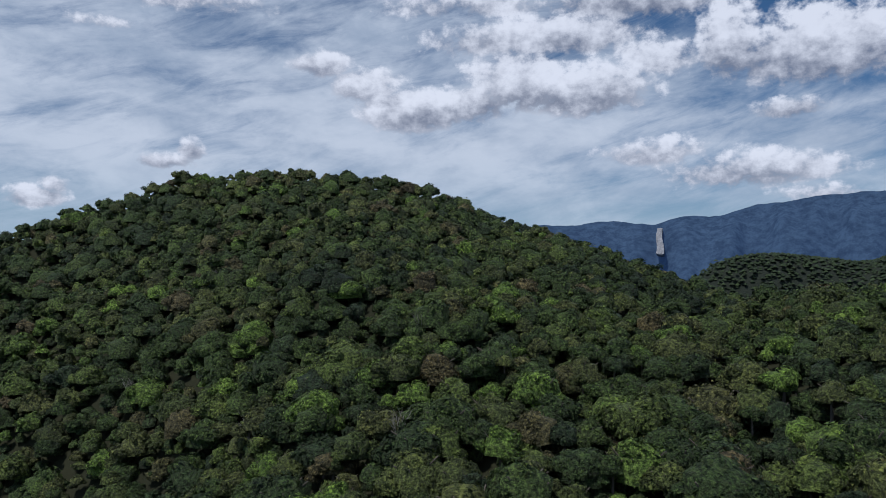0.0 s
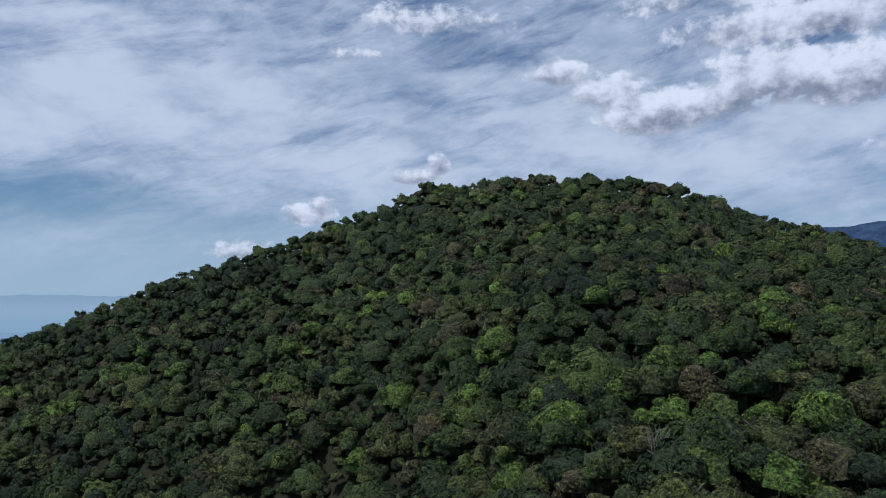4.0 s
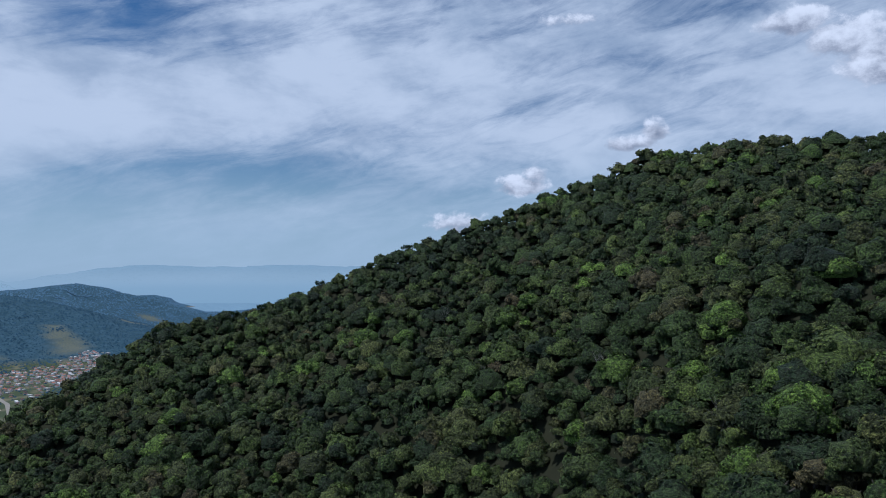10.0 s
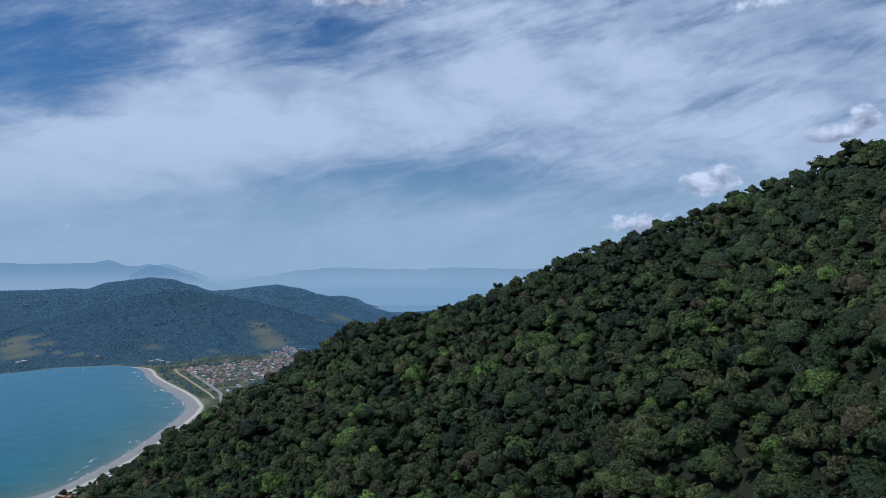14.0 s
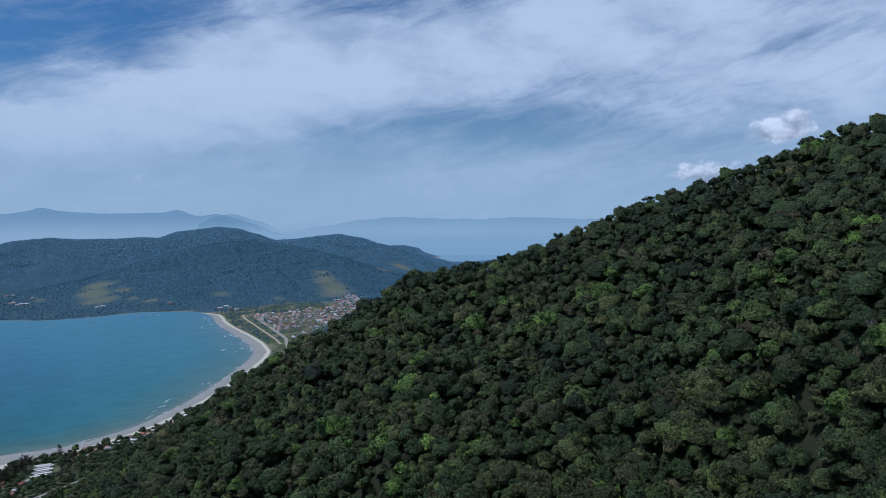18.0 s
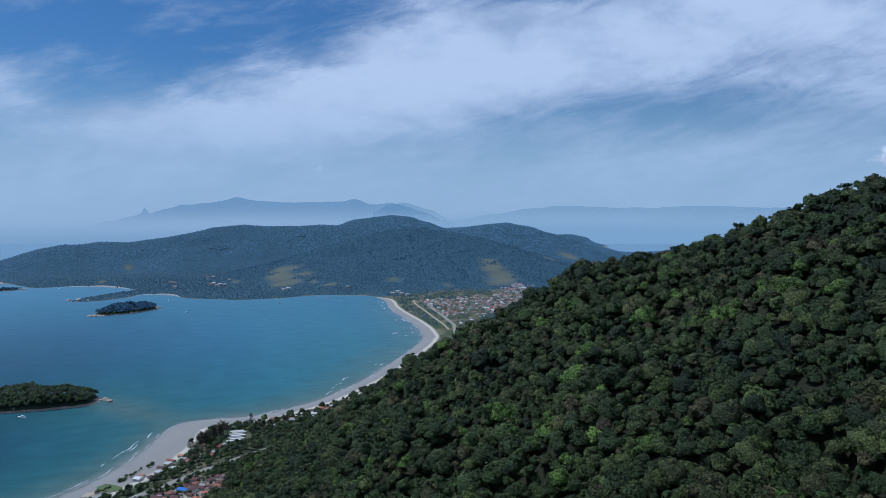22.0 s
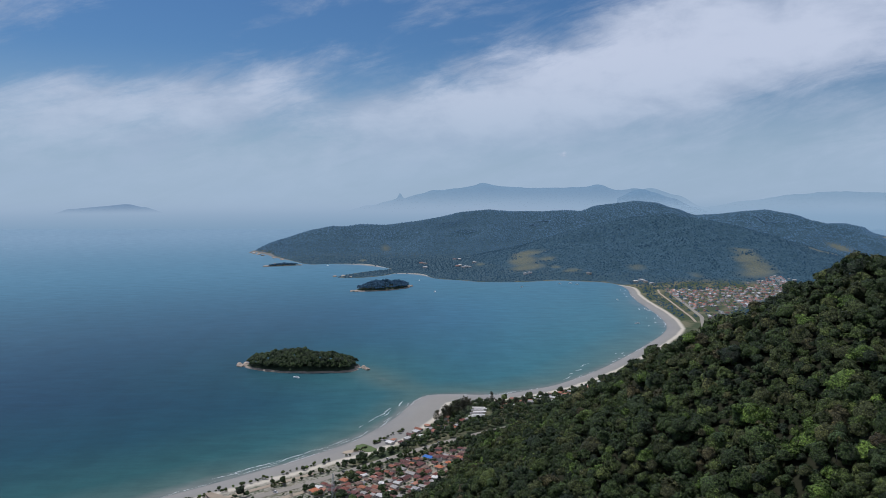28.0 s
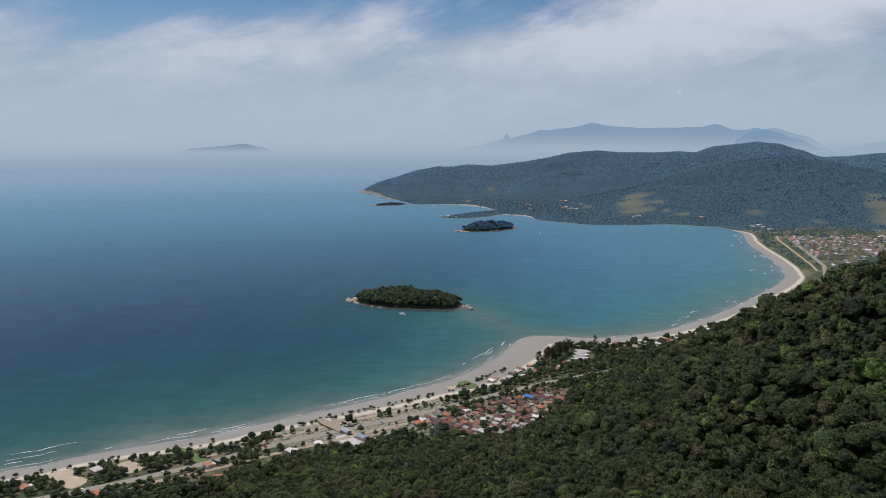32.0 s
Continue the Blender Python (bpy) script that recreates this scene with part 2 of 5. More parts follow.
def ground_build(g, b):
    pos = position(g)
    sd, wood, clear, bw = attr(g, "shore"), attr(g, "wood"), attr(g, "clear"), attr(g, "beach")
    n1, n2 = g.noise(pos, 0.02, 6.0, 0.62), g.noise(pos, 0.3, 5.0, 0.6)
    far = g.noise(pos, 0.045, 6.0, 0.7)
    scrub = g.mix(n2, (0.030, 0.048, 0.022), (0.070, 0.085, 0.040))
    grass = g.mix(n2, (0.085, 0.095, 0.045), (0.20, 0.165, 0.11))
    land = g.mix(g.span(n1, 0.45, 0.62), scrub, grass)
    # wooded land: distance haze goes into its colour as blue
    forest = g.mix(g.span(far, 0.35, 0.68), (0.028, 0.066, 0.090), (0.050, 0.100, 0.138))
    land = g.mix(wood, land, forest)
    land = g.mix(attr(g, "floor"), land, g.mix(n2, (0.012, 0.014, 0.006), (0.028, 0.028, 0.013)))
    land = g.mix(g.m("MULTIPLY", clear, g.span(n2, 0.25, 0.55)), land, g.mix(n1, (0.105, 0.120, 0.085), (0.160, 0.156, 0.118)))
    land = g.mix(g.m("MULTIPLY", attr(g, "yard"), g.span(n2, 0.35, 0.6)), land, g.mix(g.noise(pos, 0.8, 3.0), (0.24, 0.205, 0.16), (0.46, 0.42, 0.36)))
    wet = g.mix(n1, (0.212, 0.199, 0.178), (0.300, 0.280, 0.248))
    dry = g.mix(n2, (0.44, 0.39, 0.31), (0.58, 0.52, 0.42))
    edge = g.m("ADD", sd, g.m("MULTIPLY", g.m("SUBTRACT", n1, 0.5), 10.0))
    rest = g.m("SUBTRACT", edge, g.m("MULTIPLY", bw, 60.0))
    sand = g.mix(g.span(rest, -11.0, -6.0), wet, dry)
    sand = g.mix(g.span(edge, -5.0, 4.0), (0.15, 0.155, 0.145), sand)
    f = g.m("MULTIPLY", g.span(rest, -4.0, 3.0, 1.0, 0.0), g.span(bw, 0.02, 0.1))
    rock = g.mix(n2, (0.12, 0.12, 0.11), (0.26, 0.24, 0.21))
    col = g.mix(g.m("MULTIPLY", g.span(sd, 1.5, 4.0, 1.0, 0.0), g.span(bw, 0.0, 0.3, 1.0, 0.0)), land, rock)
    col = g.mix(f, col, sand)
    g.put(b.inputs["Base Color"], col)
    g.put(b.inputs["Roughness"], g.m("SUBTRACT", 0.95, g.m("MULTIPLY", g.m("MULTIPLY", f, g.span(edge, 5.0, 30.0, 1.0, 0.0)), 0.5)))
    b.inputs["Specular IOR Level"].default_value = 0.2
    bump(g, b, g.m("ADD", g.m("MULTIPLY", g.noise(pos, 0.16, 5.0, 0.7), g.m("MULTIPLY", wood, 3.0)), g.m("MULTIPLY", n2, 0.15)), 0.9, 1.0)


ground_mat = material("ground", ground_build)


def water_build(g, b):
    pos = position(g)
    sd = attr(g, "shore")
    sp = g.node("ShaderNodeSeparateXYZ")
    g.put(sp.inputs[0], pos)
    n = g.noise(pos, 0.004, 5.0, 0.55)
    d = g.m("ADD", sd, g.m("MULTIPLY", g.m("SUBTRACT", n, 0.5), 90.0))
    bay = g.span(sp.outputs[1], -280.0, 300.0)
    reach = g.m("ADD", 360.0, g.m("MULTIPLY", bay, 1050.0))
    q = g.m("DIVIDE", d, reach, clamp=True)
    near = g.ramp(q, [(0.0, (0.15, 0.17, 0.155)), (0.014, (0.075, 0.140, 0.130)), (0.07, (0.038, 0.136, 0.164)), (0.34, (0.034, 0.134, 0.206)),
                      (0.75, (0.026, 0.112, 0.190)), (1.0, (0.020, 0.092, 0.172))])
    open_sea = g.ramp(g.m("DIVIDE", d, 460.0, clamp=True), [(0.0, (0.15, 0.17, 0.155)), (0.03, (0.060, 0.112, 0.102)), (0.13, (0.022, 0.082, 0.088)), (0.4, (0.010, 0.054, 0.080)),
                                                             (0.8, (0.009, 0.044, 0.080)), (1.0, (0.009, 0.044, 0.084))])
    col = g.mix(bay, open_sea, near)
    streak = g.noise(g.xyz(g.m("MULTIPLY", sp.outputs[0], 0.004), g.m("MULTIPLY", sp.outputs[1], 0.02), 0.0), 1.0, 6.0, 0.65, dist=0.5)
    col = g.mix(1.0, col, g.ramp(streak, [(0.3, (0.88, 0.9, 0.9)), (0.7, (1.12, 1.1, 1.1))]), "MULTIPLY")
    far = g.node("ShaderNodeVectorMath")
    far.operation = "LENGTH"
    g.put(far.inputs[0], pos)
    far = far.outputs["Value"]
    # haze over open water, painted as a paler base colour farther out
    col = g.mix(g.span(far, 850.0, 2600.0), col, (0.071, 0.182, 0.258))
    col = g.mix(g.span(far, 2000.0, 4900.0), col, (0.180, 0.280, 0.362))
    chop = g.noise(g.xyz(g.m("MULTIPLY", sp.outputs[0], 0.06), g.m("MULTIPLY", sp.outputs[1], 0.018), 0.0), 1.0, 5.0, 0.7)
    col = g.mix(1.0, col, g.ramp(chop, [(0.32, (0.80, 0.84, 0.86)), (0.68, (1.2, 1.16, 1.14))]), "MULTIPLY")
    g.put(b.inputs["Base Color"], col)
    b.inputs["Roughness"].default_value = 1.0
    b.inputs["Specular IOR Level"].default_value = 0.0
    bm_ = g.node("ShaderNodeBump")
    bm_.inputs["Strength"].default_value, bm_.inputs["Distance"].default_value = 0.4, 0.8
    g.put(bm_.inputs["Height"], g.m("ADD", g.noise(pos, 0.05, 4.0, 0.65), g.noise(pos, 0.3, 4.0, 0.6)))
    gl = g.node("ShaderNodeBsdfGlossy")
    gl.inputs["Roughness"].default_value = 0.3
    g.put(gl.inputs["Normal"], bm_.outputs[0])
    fr = g.node("ShaderNodeFresnel")
    fr.inputs["IOR"].default_value = 1.33
    mx = g.node("ShaderNodeMixShader")
    g.put(mx.inputs[0], g.m("MINIMUM", g.m("MULTIPLY", fr.outputs[0], 0.35), 0.12))
    g.put(mx.inputs[1], b.outputs[0])
    g.put(mx.inputs[2], gl.outputs[0])
    out = next(n_ for n_ in g.tree.nodes if n_.type == "OUTPUT_MATERIAL")
    g.put(out.inputs[0], mx.outputs[0])


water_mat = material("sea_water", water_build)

# ---- the lie of the land ----
# crest of the wooded hill round the valley: heading, distance, ground height
CREST = [(-180, 350, 149), (-150, 400, 59), (-125, 480, 1), (-104.82, 560, 2), (-95.01, 560, 10), (-88.14, 500, 53), (-83.72, 470, 103),
         (-78.33, 450, 129), (-73.42, 440, 156), (-68.52, 435, 180), (-64.59, 430, 195), (-61.65, 430, 209), (-58.02, 425, 224.4),
         (-53.11, 420, 233.4), (-46.64, 415, 251.4), (-39.77, 410, 268.9), (-33.2, 410, 288.9), (-26.92, 410, 304), (-21.42, 410, 319.9),
         (-13.57, 410, 322.9), (-5.72, 405, 319.9), (-1.11, 400, 310.9), (5.07, 385, 291), (9.39, 370, 281), (14.39, 350, 270), (21.75, 280, 256),
         (29.3, 240, 259), (42.35, 230, 263), (86.5, 250, 254), (180, 350, 149)]
# inner slope, lower down: heading, distance, ground height
FLOOR = [(-180, 200, 169), (-120, 320, 59), (-95.01, 320, 83), (-80.29, 270, 139), (-64.59, 240, 154), (-47.91, 235, 180), (-33.2, 205, 189),
           (-11.61, 130, 227), (8.01, 105, 230), (22.73, 95, 231), (57.07, 100, 229), (180, 200, 169)]
# coast of the mainland, sea on the right hand going round the bay
MAIN_BEACH = [(-400, -640), (-502, -401), (-530, -363), (-558, -319), (-581, -275), (-613, -234), (-644, -193), (-692, -134), (-748, -75), (-785, -49),
         (-844, -19), (-888, -5), (-926, 12), (-938, 40), (-932, 107), (-951, 153), (-983, 203), (-1054, 272), (-1149, 346), (-1285, 440),
         (-1379, 491), (-1479, 516), (-1600, 530), (-1720, 539), (-1830, 555), (-1930, 578), (-2026, 580)]
HEADLAND = [(-2085, 555), (-2116, 483), (-2136, 430), (-2110, 340), (-2100, 260), (-2112, 190), (-2147, 150), (-2196, 70), (-2261, 45), (-2314, 1),
         (-2337, -52), (-2279, -88), (-2230, -150), (-2222, -205), (-2245, -232), (-2311, -209), (-2400, -150), (-2480, -75), (-2553, -124),
         (-2620, -196), (-2654, -297), (-2640, -370), (-2732, -430), (-2810, -470), (-2926, -541), (-3055, -590), (-3150, -650)]
FAR_SIDE = [(-3260, -690), (-3480, -540), (-3850, 200), (-4300, 900), (-4400, 1700), (-4280, 2400), (-4130, 2700), (-4040, 2720), (-3930, 2570),
         (-3700, 2440), (-3598, 2425), (-3450, 2520), (-3300, 2700)]
INLAND = [(-3600, 4000), (-7000, 5000), (-7000, 9000), (6000, 9000), (6000, -3000), (-100, -3000)]
COAST = MAIN_BEACH + HEADLAND + FAR_SIDE + INLAND
# wooded ridges beyond the bay: crest lines of x, y, height, and their spurs
LONG_RIDGE = [(-3150, -640, 4), (-3058, -620, 14), (-3137, -521, 56), (-3167, -457, 79), (-3205, -403, 106), (-3231, -351, 116), (-3257, -289, 114),
         (-3292, -226, 122), (-3318, -121, 116), (-3360, 30, 133), (-3398, 108, 145), (-3422, 240, 172), (-3431, 361, 182), (-3440, 456, 174),
         (-3464, 623, 172), (-3483, 738, 177), (-3507, 813, 171), (-3532, 919, 200), (-3535, 1092, 219), (-3529, 1178, 211), (-3520, 1263, 185),
         (-3505, 1361, 149)]
FRONT_HILL = [(-2560, 380, 30), (-2654, 499, 77), (-2671, 609, 126), (-2666, 716, 155), (-2646, 818, 174), (-2614, 917, 179), (-2567, 986, 174),
         (-2517, 1031, 167), (-2450, 1086, 153), (-2364, 1130, 134), (-2286, 1152, 115), (-2208, 1172, 87), (-2131, 1188, 57), (-2061, 1190, 26)]
BACK_HILL = [(-3505, 1361, 149), (-3358, 1431, 159), (-3270, 1505, 174), (-3215, 1576, 183), (-3158, 1644, 169), (-3117, 1678, 144), (-3077, 1710, 141),
         (-3013, 1781, 123), (-2935, 1814, 99), (-2857, 1844, 65)]
FAR_POINT = [(-4040, 2150, 80), (-4006, 2262, 80), (-3985, 2338, 90), (-3971, 2400, 90), (-3949, 2475, 74), (-3950, 2547, 54), (-3959, 2607, 34)]
SPURS = [
    [(-3431, 361, 150), (-3150, 330, 95), (-2960, 280, 40)],
    [(-3292, -226, 100), (-3100, -190, 66), (-2950, -180, 26)],
    [(-2646, 818, 150), (-2480, 770, 96), (-2330, 700, 40)],
    [(-2567, 986, 150), (-2420, 960, 100), (-2270, 900, 36)],
    [(-2450, 1086, 135), (-2330, 1040, 92), (-2190, 975, 30)],
    [(-3158, 1644, 150), (-2950, 1560, 95), (-2780, 1480, 45)],
    [(-3340, 60, 120), (-3130, 80, 78), (-2980, 60, 30)],
]
RIDGES = [LONG_RIDGE, FRONT_HILL, BACK_HILL, FAR_POINT] + SPURS
# dark hills behind the near ridge: x, y, height, half length, half width, heading of the long axis
HILLS = [(560, 1400, 317, 120, 200, 0), (960, 1280, 380, 190, 280, 20)]


def segments_distance(x, y, pts, closed=True):
    best = np.full(x.shape, 1e9)
    inside = np.zeros(x.shape, bool)
    ends = list(zip(pts, pts[1:] + pts[:1])) if closed else list(zip(pts, pts[1:]))
    for (ax, ay), (bx, by) in ends:
        ex, ey = bx - ax, by - ay
        f = np.clip(((x - ax) * ex + (y - ay) * ey) / (ex * ex + ey * ey), 0, 1)
        best = np.minimum(best, np.hypot(x - ax - f * ex, y - ay - f * ey))
        if closed and ay != by:
            inside ^= ((ay > y) != (by > y)) & (x < ax + (y - ay) * ex / (by - ay))
    return best, inside


def smooth_line(pts, n=4):
    """The same closed line with rounded corners (Catmull-Rom)."""
    out, k = [], len(pts)
    for i in range(k):
        p0, p1, p2, p3 = (np.array(pts[(i + j - 1) % k], float) for j in range(4))
        for s in range(n):
            u = s / n
            q = 0.5 * (2 * p1 + (p2 - p0) * u + (2 * p0 - 5 * p1 + 4 * p2 - p3) * u * u + (3 * p1 - p0 - 3 * p2 + p3) * u ** 3)
            out.append((q[0], q[1]))
    return out


COAST_LINE = smooth_line(MAIN_BEACH + HEADLAND + FAR_SIDE, 3)[:-3] + FAR_SIDE[-1:] + INLAND


def shore(x, y):
    d, inside = segments_distance(x, y, COAST_LINE)
    return np.where(inside, d, -d)


def hash_noise(x, y, scale, seed=0):
    """Smooth value noise on the plan."""
    rs = np.random.RandomState(seed)
    t = rs.rand(64, 64)
    u, v = x / scale, y / scale
    i, j = np.floor(u).astype(int), np.floor(v).astype(int)
    fu, fv = u - i, v - j
    fu, fv = fu * fu * (3 - 2 * fu), fv * fv * (3 - 2 * fv)
    a, b_, c, d = t[i % 64, j % 64], t[(i + 1) % 64, j % 64], t[i % 64, (j + 1) % 64], t[(i + 1) % 64, (j + 1) % 64]
    return (a * (1 - fu) + b_ * fu) * (1 - fv) + (c * (1 - fu) + d * fu) * fv - 0.5


CR, FL = np.array(CREST, float), np.array(FLOOR, float)


def near_hill(x, y):
    r, a = np.hypot(x, y), np.degrees(np.arctan2(x, y))
    rc, zc = np.interp(a, CR[:, 0], CR[:, 1]), np.interp(a, CR[:, 0], CR[:, 2])
    rn, zn = np.interp(a, FL[:, 0], FL[:, 1]), np.interp(a, FL[:, 0], FL[:, 2])
    slope = (zc - zn) / (rc - rn)
    inner = zc - slope * (rc - r)
    low = 200 + (zn - 200) * np.clip(r / rn, 0, 1)
    inner = np.where(r < rn, low, inner)
    outer = zc - 0.62 * (r - rc) - 0.0006 * (r - rc) ** 2
    d = np.minimum(inner, outer)
    gap = np.abs(inner - outer)
    d = d - np.maximum(0, 10 - gap) ** 2 / 40
    return d + hash_noise(x, y, 45, 3) * 7 * np.clip(r / 200, 0, 1) * np.clip((zc - 12) / 60, 0, 1)


def ground_z(x, y, sd=None):
    sd = shore(x, y) if sd is None else sd
    base = np.clip(sd * 0.045, -6, 3.5) + np.clip((sd - 300) * 0.006, 0, 14)
    z = np.maximum(base, np.where(np.hypot(x, y) < 1100, near_hill(x, y), -99))
    up = np.zeros(x.shape)
    for hx, hy, h, a, b_, ang in HILLS:
        c, s = math.cos(radians(ang)), math.sin(radians(ang))
        u, v = (x - hx) * s + (y - hy) * c, (x - hx) * c - (y - hy) * s
        e = np.exp(-0.5 * ((u / a) ** 2 + (v / b_) ** 2)) * h
        up = (up ** 3 + e ** 3) ** (1 / 3)
    lift = up * (1 + 0.12 * hash_noise(x, y, 300, 5) - 0.20 * np.abs(hash_noise(x, y, 190, 6)))
    far = x < -1900
    if far.any():
        lift[far] += ridges(x[far], y[far]) * np.clip(sd[far] / 70, 0, 1) ** 0.6
    return np.where(sd > 0, z + lift, z)


def ridges(x, y):
    """Height of the far ridges: rounded crests, concave feet and gullies down their sides."""
    top = np.zeros(x.shape)
    gully = np.abs(hash_noise(x, y, 120, 6)) + 0.5 * np.abs(hash_noise(x, y, 55, 8))
    for line in RIDGES:
        for (ax, ay, az), (bx, by, bz) in zip(line, line[1:]):
            ex, ey = bx - ax, by - ay
            f = np.clip(((x - ax) * ex + (y - ay) * ey) / (ex * ex + ey * ey), 0, 1)
            d = np.hypot(x - ax - f * ex, y - ay - f * ey)
            h = np.maximum(az + (bz - az) * f - 10, 2)
            s_ = np.clip((np.sqrt(d * d + 35 ** 2) - 35) / (90 + 3.1 * h), 0, 1)
            top = np.maximum(top, h * (1 - s_) ** 1.3 * (1 - 1.5 * gully * s_ * (1 - s_)))
    return top


def graded(lo, hi, near_lo, near_hi, fine, coarse):
    a, out = near_lo, []
    while a < near_hi:
        out.append(a)
        a += fine
    step, b_ = fine, near_hi
    while b_ < hi:
        out.append(b_)
        step = min(step * 1.06, coarse)
        b_ += step
    out.append(hi)
    step, b_ = fine, near_lo
    left = []
    while b_ > lo:
        step = min(step * 1.06, coarse)
        b_ -= step
        left.append(max(b_, lo))
    return np.array(left[::-1] + out)


def sheet_mesh(name, xs, ys, zf, mat):
    X, Y = np.meshgrid(xs, ys)
    sd = shore(X, Y)
    Z = zf(X, Y, sd)
    nx, ny = len(xs), len(ys)
    me = bpy.data.meshes.new(name)
    idx = np.arange(nx * ny).reshape(ny, nx)
    quads = np.stack([idx[:-1, :-1], idx[:-1, 1:], idx[1:, 1:], idx[1:, :-1]], -1).reshape(-1, 4)
    fill_mesh(me, np.stack([X, Y, Z], -1).reshape(-1, 3), quads)
    me.materials.append(mat)
    return me, X.ravel(), Y.ravel(), sd.ravel()


def fill_mesh(me, verts, faces):
    """Vertices and equal-sided faces, given as arrays, into a mesh."""
    k = faces.shape[1]
    me.vertices.add(len(verts))
    me.vertices.foreach_set("co", np.asarray(verts, np.float32).ravel())
    me.loops.add(faces.size)
    me.loops.foreach_set("vertex_index", faces.astype(np.int32).ravel())
    me.polygons.add(len(faces))
    me.polygons.foreach_set("loop_start", np.arange(0, faces.size, k, dtype=np.int32))
    me.update(calc_edges=True)
    me.validate()


def give(me, name, values):
    at = me.attributes.new(name, "FLOAT", "POINT")
    at.data.foreach_set("value", np.asarray(values, np.float32))


def smooth(me):
    me.polygons.foreach_set("use_smooth", np.ones(len(me.polygons), bool))


CLEARINGS = [(-2235, 1035, 30, 22), (-2160, 1010, 44, 36), (-2090, 1000, 52, 50), (-2040, 985, 50, 52), (-2265, 1305, 40, 44), (-2750, 1650, 60, 30), (-2520, 400, 42, 50), (-2430, 370, 66, 52), (-2340, 372, 40, 58),
             (-2420, 450, 30, 30), (-2234, 492, 20, 26), (-2190, 685, 22, 30), (-2069, 815, 26, 18), (-2493, 232, 30, 16), (-3000, -110, 50, 22), (-2754, -185, 40, 16), (-2300, 455, 26, 16)]
# quarters of the village on the plain
QUARTER = [(-633, -94), (-605, -56), (-595, -28), (-608, 0), (-649, 30), (-687, 56), (-725, 54), (-722, 28), (-697, -5), (-679, -30), (-650, -58)]
STRIP = [(-722, -32), (-791, 56), (-826, 62), (-822, 34), (-778, -3), (-742, -30)]


def beach_width(y):
    """Width of the main beach along the shore, in metres."""
    return np.interp(y, [-420, -300, -190, -75, -5, 45, 110, 200, 350, 520, 600], [24, 26, 28, 40, 54, 50, 32, 29, 30, 34, 27])


def build_ground():
    xs, ys = graded(-5200, 3000, -1000, 300, 11, 24), graded(-2500, 5000, -420, 600, 11, 24)
    me, X, Y, sd = sheet_mesh("ground", xs, ys, ground_z, ground_mat)
    give(me, "shore", sd)
    r = np.hypot(X, Y)
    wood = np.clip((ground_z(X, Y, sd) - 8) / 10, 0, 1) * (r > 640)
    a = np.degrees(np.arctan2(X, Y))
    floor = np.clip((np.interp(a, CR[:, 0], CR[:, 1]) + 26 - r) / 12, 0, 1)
    # hills behind the ridge get the dark floor tone as painted cloud shade
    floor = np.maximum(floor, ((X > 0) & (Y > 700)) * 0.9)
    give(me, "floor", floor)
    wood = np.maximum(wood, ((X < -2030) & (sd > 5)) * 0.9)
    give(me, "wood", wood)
    clear = np.zeros(X.shape)
    for cx, cy, a, b_ in CLEARINGS:
        clear = np.maximum(clear, np.clip(1.6 - 1.3 * np.hypot((X - cx) / a, (Y - cy) / b_) + 1.2 * hash_noise(X, Y, 60, 9), 0, 1))
    _, inner = segments_distance(X, Y, QUARTER)
    strip = (sd > 20) & (sd < 105) & (Y > -235) & (Y < -62) & (X > -760) & (X < -560)
    give(me, "yard", np.maximum(inner * 0.9, strip * 0.75))
    give(me, "clear", clear)
    main = np.clip((X + 2040) / 70, 0, 1)
    small = np.exp(-((X + 2299) ** 2 + Y ** 2) / 48 ** 2) * 0.55 + np.exp(-((X + 2600) ** 2 + (Y + 184) ** 2) / 85 ** 2) * 0.55
    give(me, "beach", np.where(r < 1.0e9, np.maximum(main * beach_width(Y) / 60, small), 0))
    smooth(me)
    tagged(new("ground", me), "one sheet of coastal land with sand and green slopes", "ground", kind="structure")


build_ground()


def build_sea():
    xs, ys = graded(-9000, 1500, -1300, -300, 22, 90), graded(-9000, 6000, -700, 700, 22, 90)
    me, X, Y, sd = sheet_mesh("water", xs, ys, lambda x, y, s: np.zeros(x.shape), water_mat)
    bar, _ = segments_distance(X, Y, [(-925, 25), (-1000, -30), (-1075, -75)], closed=False)
    steep = np.clip((-2010 - X) / 60, 0, 1) * (1 - 0.8 * np.exp(-((X + 2299) ** 2 + Y ** 2) / 60 ** 2) - 0.8 * np.exp(-((X + 2600) ** 2 + (Y + 184) ** 2) / 110 ** 2))
    give(me, "shore", np.minimum(-sd + 150 * steep, bar * 0.9 + 14))
    tagged(new("water", me), "calm blue green bay water, paler over the sand", "sea", kind="structure")


build_sea()

# ---- far mountains and islands: plain distance ----


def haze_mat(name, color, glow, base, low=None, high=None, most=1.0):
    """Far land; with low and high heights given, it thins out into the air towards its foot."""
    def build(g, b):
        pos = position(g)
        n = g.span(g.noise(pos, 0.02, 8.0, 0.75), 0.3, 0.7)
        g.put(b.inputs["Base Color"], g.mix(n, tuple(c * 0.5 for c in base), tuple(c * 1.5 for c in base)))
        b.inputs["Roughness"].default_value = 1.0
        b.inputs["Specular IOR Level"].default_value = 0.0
        # the emission stands for hazy air in front of the land
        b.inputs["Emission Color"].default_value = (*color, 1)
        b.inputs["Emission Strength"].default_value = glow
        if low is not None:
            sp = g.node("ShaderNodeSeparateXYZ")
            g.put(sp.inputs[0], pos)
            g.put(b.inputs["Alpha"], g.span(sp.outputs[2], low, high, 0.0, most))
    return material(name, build)


